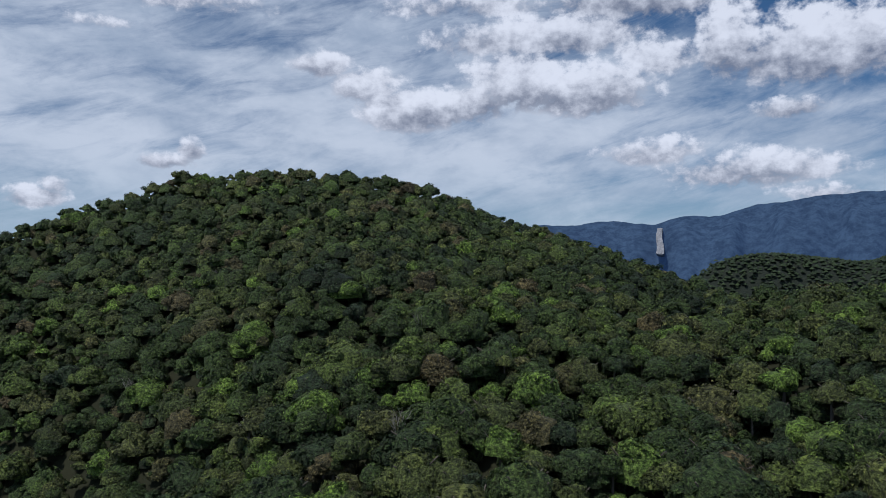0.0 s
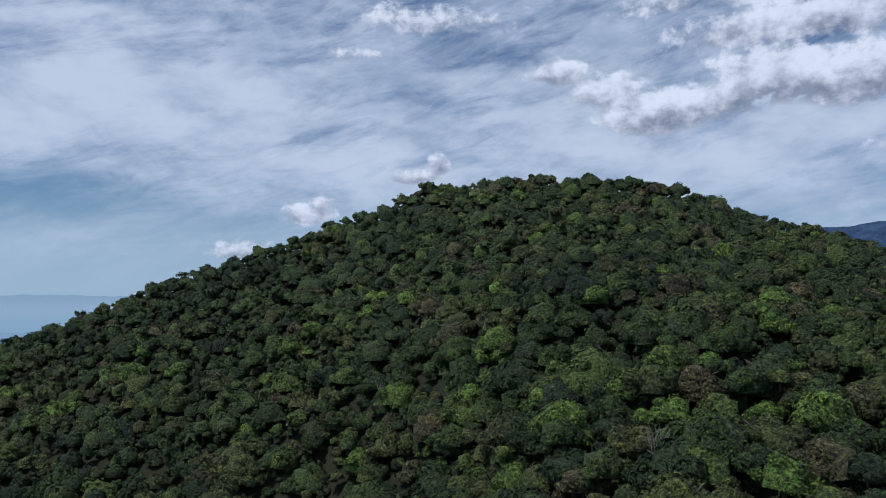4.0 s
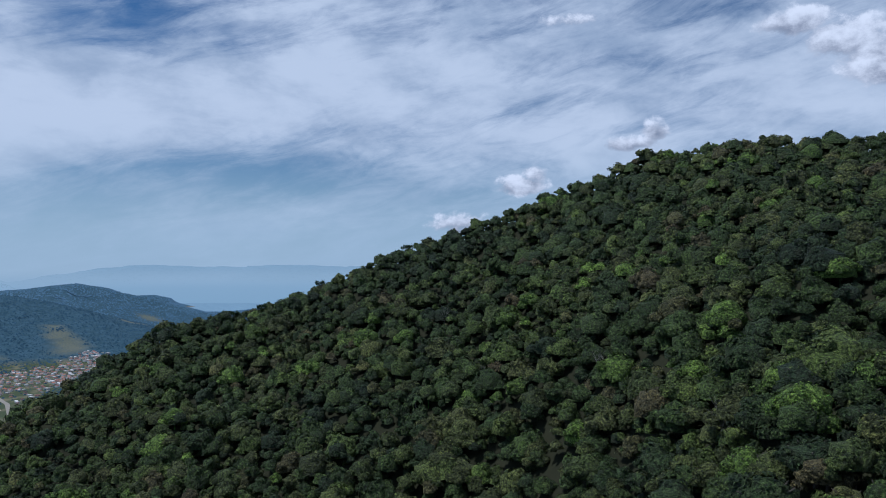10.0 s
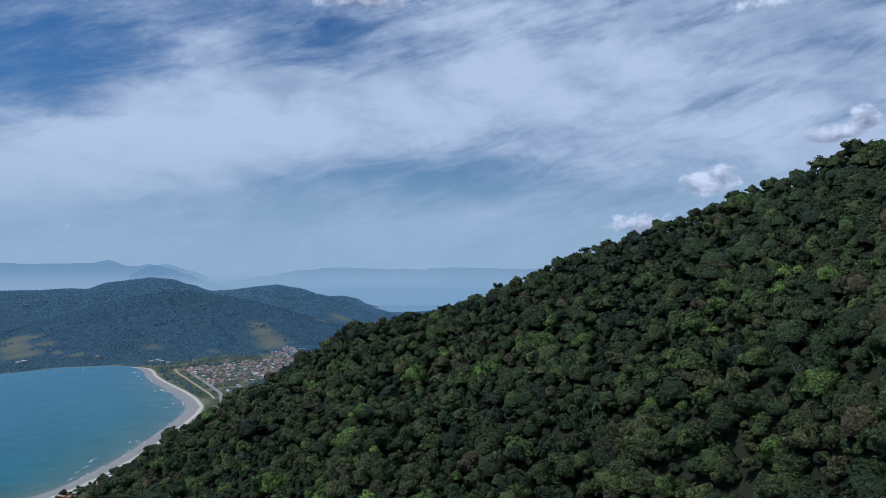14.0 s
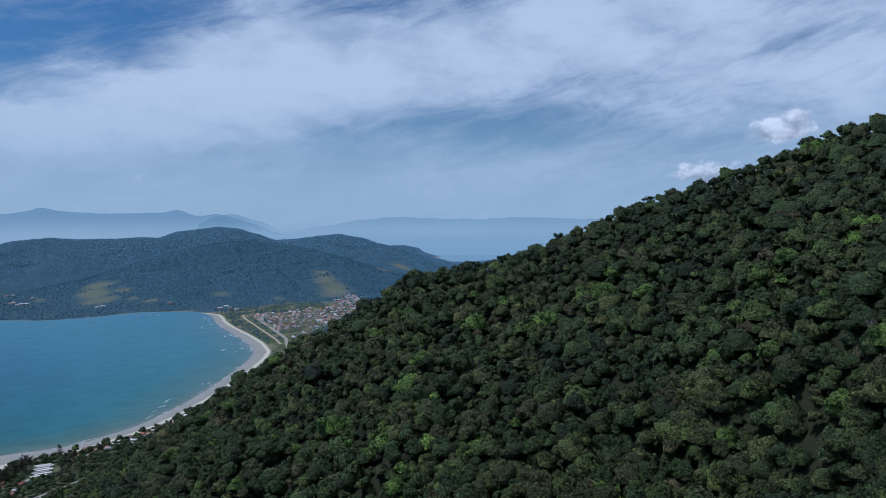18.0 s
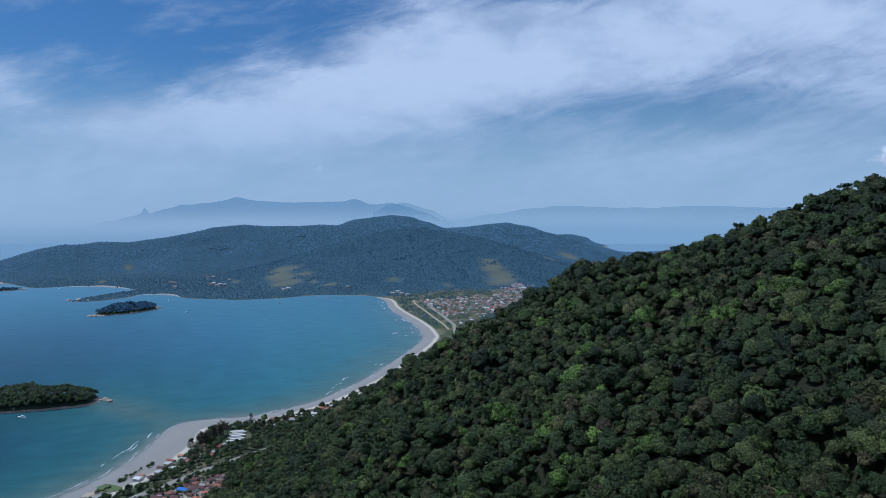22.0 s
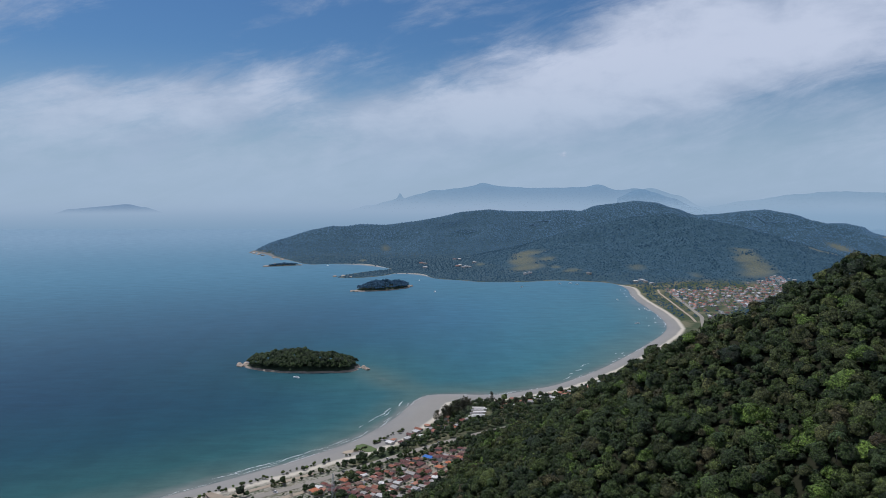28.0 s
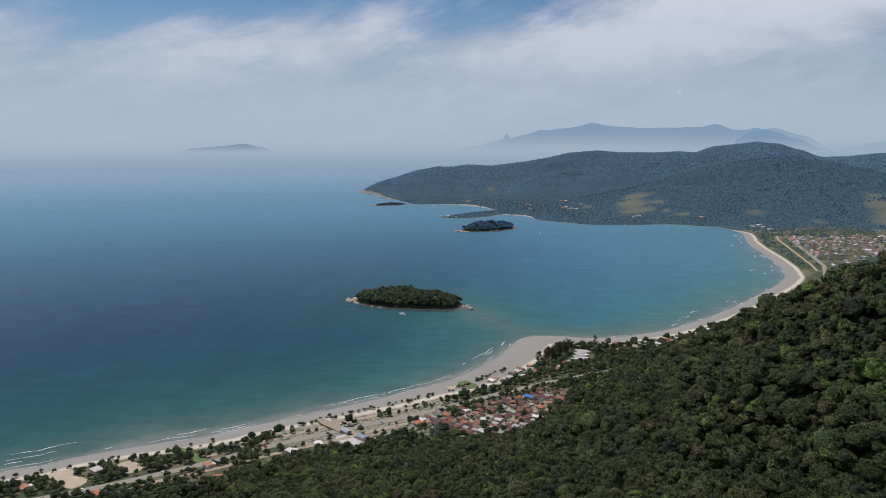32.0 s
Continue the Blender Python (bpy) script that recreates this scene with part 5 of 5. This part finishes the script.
def far_roofs():
    """The many small houses of the far town: walls with a gable roof each."""
    x, y, rng = scatter(-2080, -1400, 560, 1080, 10.5, 21)
    _, town = segments_distance(x, y, TOWN_FAR)
    keep = town & (rng.rand(len(x)) < 0.42 + 1.1 * hash_noise(x, y, 90, 4)) & (shore(x, y) > 95)
    for hx, hy, hr in TAKEN:
        keep &= np.hypot(x - hx, y - hy) > hr + 5
    x, y = x[keep], y[keep]
    z = ground_z(x, y)
    tris, tints = [], []
    for px_, py_, pz in zip(x, y, z):
        w, d, h, r = rng.uniform(2.4, 4.6), rng.uniform(2.2, 3.4), rng.uniform(2.4, 4.4), rng.uniform(0.8, 1.8)
        an = radians(25 + rng.choice((0, 90)) + rng.uniform(-8, 8))
        c, s = math.cos(an), math.sin(an)
        P = [np.array((px_ + u * c - v * s, py_ + u * s + v * c, pz + q)) for u, v, q in
             ((-w, -d, -1), (w, -d, -1), (w, d, -1), (-w, d, -1), (-w, -d, h), (w, -d, h), (w, d, h), (-w, d, h), (-w, 0, h + r), (w, 0, h + r))]
        wall, roof = rng.uniform(0.0, 0.3), rng.uniform(0.32, 1.0)
        for f, tn in (((0, 1, 5, 4), wall), ((1, 2, 6, 5), wall), ((2, 3, 7, 6), wall), ((3, 0, 4, 7), wall), ((4, 5, 9, 8), roof), ((6, 7, 8, 9), roof)):
            tris += [[P[f[0]], P[f[1]], P[f[2]]], [P[f[0]], P[f[2]], P[f[3]]]]
            tints += [tn, tn]
        tris += [[P[5], P[6], P[9]], [P[7], P[4], P[8]]]
        tints += [wall, wall]

    def build(g, b):
        g.put(b.inputs["Base Color"], g.ramp(attr(g, "tint"), [(0.0, (0.72, 0.70, 0.66)), (0.2, (0.55, 0.48, 0.42)), (0.31, (0.32, 0.13, 0.09)), (0.55, (0.20, 0.08, 0.065)), (0.68, (0.42, 0.20, 0.14)), (0.8, (0.55, 0.53, 0.52)), (0.9, (0.30, 0.16, 0.13))], "CONSTANT"))
        b.inputs["Roughness"].default_value = 0.85
    tagged(new("town_houses", tri_mesh("town_houses", np.array(tris), material("town_paint", build), np.array(tints))), "crowded small red and white roofs of the far town", "houses", kind="stuff")


far_roofs()

# ---- trees of the plain ----


def plain_trees():
    x, y, rng = scatter(-1010, -400, -440, 330, 5.2, 14)
    sd = shore(x, y)
    r, a = np.hypot(x, y), np.degrees(np.arctan2(x, y))
    rc = np.interp(a, CR[:, 0], CR[:, 1])
    road = segments_distance(x, y, ROAD, closed=False)[0]
    z = ground_z(x, y, sd)
    seaside = beach_width(y) + 4
    keep = (sd > seaside) & (r > rc + 20) & (road > 7) & (a < -70)
    _, q = segments_distance(x, y, QUARTER)
    _, q2 = segments_distance(x, y, STRIP)
    _, q3 = segments_distance(x, y, BEACHSIDE)
    _, q4 = segments_distance(x, y, CAMP)
    thin = np.where(q, 0.62, np.where(q2, 0.85, np.where(q3, 0.85, np.where(q4, 0.0, 0.95))))
    thin = np.where((road < 24) & (y > -60), 1.0, thin)
    thin = np.where((y < -70) & (road < 30) & (y > -205), thin * 0.30, thin)
    thin = np.where((y < -70) & (sd < 110) & (y > -205), thin * np.where(road < 40, 0.4, 0.9), thin)
    for cx, cy, rad in ((-487, -330, 10), (-497, -346, 10), (-512, -296, 8), (-520, -308, 8), (-583, -140, 15), (-532, -250, 6), (-540, -262, 7), (-548, -273, 6), (-515, -200, 13), (-735, -48, 12), (-542, -140, 13), (-728, -62, 9), (-505, -222, 18)):
        keep &= np.hypot(x - cx, y - cy) > rad
    for hx, hy, hr in TAKEN:
        keep &= np.hypot(x - hx, y - hy) > hr + 0.4
    keep &= rng.rand(len(x)) < thin
    x, y, z, sd = x[keep], y[keep], z[keep], sd[keep]
    n = len(x)
    rad = np.clip(rng.lognormal(math.log(2.9), 0.38, n) * np.where(segments_distance(x, y, QUARTER)[1], 0.72, 1.0), 1.2, 6.5)
    kind = rng.randint(0, 6, n)
    tint = np.clip(rng.beta(1.4, 3.8, n), 0, 0.75)
    wood = Canopy()
    for k in range(6):
        i = np.nonzero(kind == k)[0]
        wood.add(crown_mesh(600 + k, 30, 0.15, 6, SHAPES[k][1], 5), x[i], y[i], z[i] + rad[i] * 0.55 + 0.6, rad[i], rad[i] * 40, tint[i])
    me = wood.mesh("coastal_woods", leaf_stuff)
    tagged(new("coastal_woods", me), "dark green trees and scrub between houses and road", "woods", kind="stuff")
    return n


plain_trees()


def beach_trees():
    """Single rounded trees and shrubs along the top of the beach."""
    rng = random.Random(31)
    kinds = [make_tree("beach_tree", 820 + k, 3.0, 5.5, 160, 0.32, SHAPES[k], "small rounded tree at the top of the beach") for k in range(3)]
    used = set()
    spots = [(-484 - f * 116 + rng.uniform(-4, 4), -396 + f * 188 + rng.uniform(-4, 4)) for f in [rng.random() for _ in range(26)]]
    spots += [(-600 - f * 115 + rng.uniform(-4, 4), -208 + f * 144 + rng.uniform(-4, 4)) for f in [rng.random() for _ in range(46)]]
    spots += [(-725 - f * 70 + rng.uniform(-3, 3), -58 + f * 52 + rng.uniform(-3, 3)) for f in [rng.random() for _ in range(26)]]
    spots += [(-590 - f * 95 + rng.uniform(-5, 5), -185 + f * 120 + rng.uniform(-5, 5)) for f in [rng.random() for _ in range(22)]]
    for x, y in spots:
        if segments_distance(np.array([x]), np.array([y]), ROAD, closed=False)[0][0] < 8 or not free(x, y, 3):
            continue
        k = rng.randrange(3)
        s = rng.uniform(0.36, 0.8)
        m = pose(x, y, gz(x, y), 0, 0, rng.uniform(0, 360)) @ Matrix.Diagonal((s, s, s, 1))
        t = copy_thing(kinds[k], m) if k in used else kinds[k]
        t.matrix_basis = m
        used.add(k)
        tagged(t, group="trees along the beach")


beach_trees()


def casuarina(seed, height):
    """A tall thin grey green beach pine: trunk with upswept sparse boughs."""
    rng = random.Random(seed)
    top = new("casuarina_tree")
    bm = bmesh.new()
    limb(bm, (0, 0, -0.5), (0.3, 0.2, height), 0.28, 0.05, 7)
    tips = []
    for k in range(26):
        h = height * rng.uniform(0.22, 0.97)
        a, l = rng.uniform(0, 6.28), (height - h) * 0.30 + 1.0
        p = (math.cos(a) * l, math.sin(a) * l, h + l * 0.7)
        limb(bm, (0.3 * h / height, 0.2 * h / height, h), p, 0.07, 0.02, 4)
        tips.append((a, h, l))
    part("trunk", bm, bark, top)
    rs = np.random.RandomState(seed)
    tris = []
    for a, h, l in tips:
        for _ in range(16):
            f = rs.uniform(0.4, 1.1)
            p = np.array([math.cos(a) * l * f, math.sin(a) * l * f, h + l * 0.7 * f]) + rs.normal(0, 0.35, 3)
            d = rs.normal(0, 0.28, (3, 3))
            tris.append(p + d * 1.5)
    ob = new("foliage", tri_mesh("foliage", np.array(tris), tinted_leaf("needle", (0.105, 0.098, 0.072))))
    ob.parent = top
    return tagged(top, "tall sparse grey green beach pine behind the sand", "tree")


rg = random.Random(77)
for k in range(22):
    f = k / 21
    x, y = -812 - 48 * f + rg.uniform(-5, 5), 30 + 36 * f + rg.uniform(-6, 6)
    c = casuarina(40 + k, rg.uniform(13, 18))
    c.location = (x, y, gz(x, y))
    tagged(c, group="beach pines")
c = casuarina(99, 21)
c.location = (-858, 94, gz(-858, 94))
for k in range(5):
    x, y = -860 - 5 * k, 100 + 9 * k
    c = casuarina(110 + k, rg.uniform(8, 11))
    c.location = (x, y, gz(x, y))


# ---- trees that break the skyline, bare trees, palms ----


def umbrella_tree(seed, radius, height):
    """A flat-topped emergent tree with a visible forked trunk and level leaf plates."""
    rng = random.Random(seed)
    top = new("umbrella_tree")
    bm = bmesh.new()
    limb(bm, (0, 0, -1), (0, 0, height * 0.62), 0.30, 0.2, 7)
    plates = []
    for k in range(7):
        a = k * 0.9 + rng.uniform(-.3, .3)
        l, h = radius * rng.uniform(0.35, 1.0), height * rng.uniform(0.82, 1.0)
        p = (math.cos(a) * l, math.sin(a) * l, h)
        limb(bm, (0, 0, height * rng.uniform(0.5, 0.62)), p, 0.13, 0.05, 5)
        plates.append((p, radius * rng.uniform(0.35, 0.5)))
    part("trunk", bm, bark, top)
    rs = np.random.RandomState(seed)
    tris = []
    for p, r in plates:
        for _ in range(130):
            a, q = rs.uniform(0, 6.283), r * math.sqrt(rs.uniform())
            c0 = np.array(p) + (q * math.cos(a), q * math.sin(a), rs.normal(0.35, 0.42) + 0.7 * (1 - q / r))
            tris.append(c0 + rs.normal(0, 0.3, (3, 3)) * np.array([1, 1, 0.5]))
    ob = new("crown", tri_mesh("crown", np.array(tris), tinted_leaf("leaf_kind_e", (0.030, 0.062, 0.022))))
    ob.parent = top
    return tagged(top, "flat topped tree standing out of the canopy on the ridge", "tree")


def crest_at(az, back=0.0):
    r = float(np.interp(az, CR[:, 0], CR[:, 1])) + back
    return math.sin(radians(az)) * r, math.cos(radians(az)) * r


for i, (az, rad, over) in enumerate(((-21.23, 3.8, 4.5), (-24.07, 3.2, 3), (14.98, 4.2, 5.5), (13.7, 3, 3.5), (-53.21, 3, 4), (-51.15, 2.6, 3), (-46.74, 2.4, 4.5), (-40.06, 3, 2.5), (-29.57, 3.2, 2), (-4.74, 3.4, 3.2), (-7.29, 3, 2.5), (-0.62, 2.8, 3), (3.11, 3, 3), (6.25, 2.6, 2.5), (-12.59, 3.5, 2), (-58.51, 2.8, 2.5), (9.48, 2.6, 2.5), (25.67, 3, 2))):
    x, y = crest_at(az)
    u = umbrella_tree(300 + i, rad, 6.4 + over * 0.35)
    u.matrix_basis = pose(x, y, gz(x, y), 0, 0, i * 47)


def bare_tree(seed, height):
    rng = random.Random(seed)
    bm = bmesh.new()
    limb(bm, (0, 0, -1), (0.3, 0, height * 0.5), 0.15, 0.09, 6)
    for k in range(7):
        a = k * 0.9
        p = Vector((0.3 + math.cos(a) * height * .16, math.sin(a) * height * .16, height * rng.uniform(.7, .95)))
        limb(bm, (0.3, 0, height * rng.uniform(0.4, 0.5)), p, 0.06, 0.03, 5)
        for j in range(4):
            b_ = rng.uniform(0, 6.28)
            limb(bm, p.lerp(Vector((0.3, 0, height * .5)), rng.uniform(0, .5)), p + Vector((math.cos(b_) * 1.3, math.sin(b_) * 1.3, rng.uniform(.4, 2.0))), 0.03, 0.015, 4)
    me = bpy.data.meshes.new("bare_tree")
    bm.to_mesh(me)
    bm.free()
    me.materials.append(plain("grey_wood", (0.24, 0.22, 0.19), 0.9, 0.2, 2.0))
    return tagged(new("bare_tree", me), "leafless pale grey tree among green crowns", "tree")


for i, (az, el) in enumerate(((-16.61, -11.14), (-18.97, 0.91), (-4.25, -11.73), (-2.78, -2.91), (7.03, -8.3), (-37.12, -3.89), (-34.18, -7.81), (-25.35, -7.32))):
    x, y = hill_point(az, el)
    t = bare_tree(i, 10.0)
    t.matrix_basis = pose(x, y, gz(x, y), 0, 0, i * 60)


def palm_tree(seed, height):
    rng = random.Random(seed)
    top = new("palm_tree")
    bm = bmesh.new()
    limb(bm, (0, 0, -1), (0.4, 0.1, height), 0.16, 0.1, 6)
    part("trunk", bm, bark, top)
    for k in range(13):
        a, lift = k * 0.483 + rng.uniform(-.15, .15), rng.uniform(0.1, 0.9)
        bm = bmesh.new()
        prev = None
        for s in range(6):
            f = s / 5
            d = 3.2 * f
            z = height + lift * d - 0.32 * d * d
            w = 0.55 * math.sin(math.pi * (0.12 + 0.86 * f)) + 0.03
            c0 = Vector((0.4 + math.cos(a) * d, 0.1 + math.sin(a) * d, z))
            side = Vector((-math.sin(a), math.cos(a), 0)) * w
            row = [bm.verts.new(c0 + side + Vector((0, 0, -w * .5))), bm.verts.new(c0), bm.verts.new(c0 - side + Vector((0, 0, -w * .5)))]
            if prev:
                for q in range(2):
                    bm.faces.new((prev[q], prev[q + 1], row[q + 1], row[q]))
            prev = row
        part("frond", bm, tinted_leaf("palm_leaf", (0.07, 0.11, 0.04)), top)
    return tagged(top, "palm with arching fronds rising from the forest", "palm")


for i, (az, el) in enumerate(((-38.2, -0.26), (-39.47, -10.95), (-66.55, -18.1), (-58.71, -17.12), (-47.91, -5.85))):
    x, y = hill_point(az, el)
    p_ = palm_tree(i, 10.0)
    p_.matrix_basis = pose(x, y, gz(x, y), 0, 0, i * 33)

# ---- surf, boats, pylon ----
foam_mat = plain("sea_foam", (0.68, 0.70, 0.70), 0.6, 0.12, 1.2)


def build_surf():
    """Breaking wave lines: low uneven ridges of foam that run with the shore."""
    rng = random.Random(12)
    line = [p for p in COAST_LINE if -2040 < p[0] < -480 and -460 < p[1] < 640]
    P = [line[0]]
    for a, b_ in zip(line, line[1:]):
        n = max(1, int(math.hypot(b_[0] - a[0], b_[1] - a[1]) / 4))
        P += [(a[0] + (b_[0] - a[0]) * k / n, a[1] + (b_[1] - a[1]) * k / n) for k in range(1, n + 1)]
    P = np.array(P)
    for _ in range(12):
        P[1:-1] = (P[:-2] + 2 * P[1:-1] + P[2:]) / 4
    T = np.gradient(P, axis=0)
    T /= np.linalg.norm(T, axis=1, keepdims=True)
    N = np.stack([-T[:, 1], T[:, 0]], -1)
    test = P[40] + N[40] * 20
    if shore(np.array([test[0]]), np.array([test[1]]))[0] > 0:
        N = -N
    bm = bmesh.new()
    for off, fill, wide in ((-1.0, 0.95, 0.22), (3.5, 0.6, 0.26), (8, 0.45, 0.34), (14, 0.32, 0.40), (21, 0.22, 0.42), (30, 0.07, 0.4)):
        i = 0
        while i < len(P) - 8:
            n = rng.choice((3, 4, 5, 6, 8, 11, 15)) * (2 if off < 1 else 1)
            if rng.random() < fill * (0.45 if np.hypot(*P[i]) > 1150 else 1.0):
                prev = None
                wob = rng.uniform(-2.2, 2.2)
                for k in range(i, min(i + n, len(P))):
                    f = (k - i) / n
                    far = 1.0 + np.clip((np.hypot(*P[k]) - 900) / 600, 0, 1.7)
                    w = wide * far * (0.12 + math.sin(math.pi * (f + 0.5 / n)) * rng.uniform(0.25, 1.9))
                    c0 = P[k] + N[k] * (off + wob + 1.6 * math.sin(k * 0.23) + 0.9 * math.sin(k * 0.71) + rng.uniform(-.6, .6))
                    row = [bm.verts.new((*(c0 + N[k] * w), 0.02)), bm.verts.new((*c0, 0.35 * w)), bm.verts.new((*(c0 - N[k] * w * 0.6), 0.02))]
                    if prev:
                        for q in range(2):
                            bm.faces.new((prev[q], prev[q + 1], row[q + 1], row[q]))
                    prev = row
            i += n + rng.randint(1, 5)
    me = bpy.data.meshes.new("surf")
    bm.to_mesh(me)
    bm.free()
    me.materials.append(foam_mat)
    tagged(new("surf", me), "white broken lines of small breaking waves", "waves", kind="stuff")


build_surf()
boat_white = plain("boat_white", (0.8, 0.8, 0.78), 0.4, 0.08, 1.0)


def make_boat():
    top = new("motor_boat")
    bm = bmesh.new()
    rows = []
    for x, w, z in ((-4.5, 1.3, 0.9), (-1.5, 1.5, 0.9), (2.0, 1.3, 1.05), (4.2, 0.5, 1.3), (5.0, 0.05, 1.4)):
        rows.append([bm.verts.new(p) for p in ((x, -w, z), (x, -w * .7, -0.3), (x, w * .7, -0.3), (x, w, z))])
    for a, b_ in zip(rows, rows[1:]):
        for k in range(4):
            bm.faces.new((a[k], b_[k], b_[(k + 1) % 4], a[(k + 1) % 4]))
    bm.faces.new(rows[0])
    part("hull", bm, boat_white, top)
    bm = bmesh.new()
    box(bm, -2.6, 0.8, -1.0, 1.0, 0.9, 2.3)
    part("cabin", bm, boat_white, top)
    bm = bmesh.new()
    box(bm, 0.75, 0.85, -0.8, 0.8, 1.5, 2.1)
    part("windscreen", bm, dark_glass, top)
    return tagged(top, "small white motor boat moored in the bay", "boat")


boat = make_boat()
for i, (x, y) in enumerate(((-1744, 498), (-2057, 420), (-2066, 452), (-2038, 466), (-1905, 59), (-1605, 522), (-1030, -165), (-1430, 449), (-1990, 300), (-2150, 20), (-2600, -300))):
    m = pose(x, y, 0, 0, 0, 40 * i) @ Matrix.Diagonal((1.15, 1.15, 1.15, 1))
    t = boat if i == 0 else copy_thing(boat, m)
    t.matrix_basis = m
    tagged(t, group="moored boats")


def make_pylon():
    top = new("power_pylon")
    steel = plain("galvanised_steel", (0.62, 0.62, 0.62), 0.5, 0.1, 1.0, 0.2)
    H = 30.0
    for sx, sy in ((1, 1), (1, -1), (-1, 1), (-1, -1)):
        bm = bmesh.new()
        limb(bm, (sx * 2.2, sy * 2.2, -3), (sx * 0.35, sy * 0.35, H), 0.17, 0.12, 4)
        part("leg", bm, steel, top)
    for k in range(7):
        h0, h1 = H * k / 7, H * (k + 1) / 7
        w0, w1 = 2.2 - 1.85 * k / 7, 2.2 - 1.85 * (k + 1) / 7
        bm = bmesh.new()
        for sx, sy, ex, ey in ((1, 1, 1, -1), (1, -1, -1, -1), (-1, -1, -1, 1), (-1, 1, 1, 1)):
            limb(bm, (sx * w0, sy * w0, h0), (ex * w1, ey * w1, h1), 0.06, 0.06, 4)
        part("brace", bm, steel, top)
    for h in (21.5, 25.0, 28.5):
        bm = bmesh.new()
        limb(bm, (-3.2, 0, h), (3.2, 0, h), 0.12, 0.12, 4)
        part("crossarm", bm, steel, top)
    return tagged(top, "grey lattice power pylon above the trees", "pylon")


pylon = make_pylon()
pylon.matrix_basis = pose(-590, -66, gz(-590, -66) - 1, 0, 0, 30)


def make_car(paint, label):
    """A small car: body with a tapered cabin, glass and four wheels."""
    top = new("car")
    bm = bmesh.new()
    box(bm, -2.1, 2.1, -0.85, 0.85, 0.35, 0.95)
    part("body", bm, paint, top)
    bm = bmesh.new()
    lo, hi = ((-1.5, -0.8), (1.0, -0.8), (1.0, 0.8), (-1.5, 0.8)), ((-1.1, -0.65), (0.4, -0.65), (0.4, 0.65), (-1.1, 0.65))
    a = [bm.verts.new((*p, 0.95)) for p in lo]
    b_ = [bm.verts.new((*p, 1.5)) for p in hi]
    for k in range(4):
        bm.faces.new((a[k], a[(k + 1) % 4], b_[(k + 1) % 4], b_[k]))
    part("cabin_glass", bm, dark_glass, top)
    bm = bmesh.new()
    box(bm, -1.12, 0.42, -0.66, 0.66, 1.49, 1.56)
    part("roof_panel", bm, paint, top)
    for x in (-1.3, 1.3):
        for y in (-0.85, 0.85):
            bm = bmesh.new()
            bmesh.ops.create_cone(bm, cap_ends=True, segments=12, radius1=0.34, radius2=0.34, depth=0.2, matrix=Matrix.Translation((x, y, 0.34)) @ Matrix.Rotation(math.pi / 2, 4, "X"))
            part("wheel", bm, plain("rubber", (0.03, 0.03, 0.03), 0.8, 0.1, 3.0), top)
    return tagged(top, label, "car")


CARS = [make_car(plain("white_paint", (0.75, 0.75, 0.74), 0.3, 0.05, 1.0), "white car on the coast road"), make_car(plain("dark_paint", (0.06, 0.065, 0.07), 0.3, 0.05, 1.0), "dark car on the coast road"),
        make_car(plain("red_paint", (0.35, 0.05, 0.04), 0.3, 0.05, 1.0), "red car parked beside the coast road")]
for i, (x, y, a) in enumerate(((-472, -317, 57), (-534, -238, 48), (-560, -209, 51), (-626, -118, 57), (-664, -66, 50), (-700, -23, 50), (-738, 26, 53), (-596, -160, 52), (-505, -271, 54))):
    m = pose(x + (2.2 if i % 2 else -2.2), y + (-1.6 if i % 2 else 1.6), gz(x, y) + 0.3, 0, 0, a)
    t = CARS[i] if i < 3 else copy_thing(CARS[(0, 1, 0)[i % 3]], m)
    t.matrix_basis = m
    tagged(t, group="cars on the coast road")


def shore_boulders():
    """Pale rocks where the sea meets the headland."""
    rng = random.Random(21)
    for x, y in ((-3150, -690), (-3120, -668), (-3070, -640), (-3010, -610), (-2575, -505), (-2600, -500), (-2635, -490), (-2655, -470), (-2270, -215), (-2262, -240), (-2245, -190), (-2900, -545), (-2830, -500)):
        top = new("shore_boulder")
        bm = bmesh.new()
        r = rng.uniform(5, 10)
        bmesh.ops.create_icosphere(bm, subdivisions=2, radius=r)
        for v in bm.verts:
            k = 1 + 0.4 * noise.noise(v.co * (1.2 / r) + Vector((x, y, 0)))
            v.co = Vector((v.co.x * 1.6 * k, v.co.y * k, v.co.z * 0.55 * k))
        part("rock", bm, rock_mat, top)
        top.location = (x, y, 0.5)
        tagged(top, "pale wave washed boulder off the headland", "rock", group="rocks of the headland")


shore_boulders()
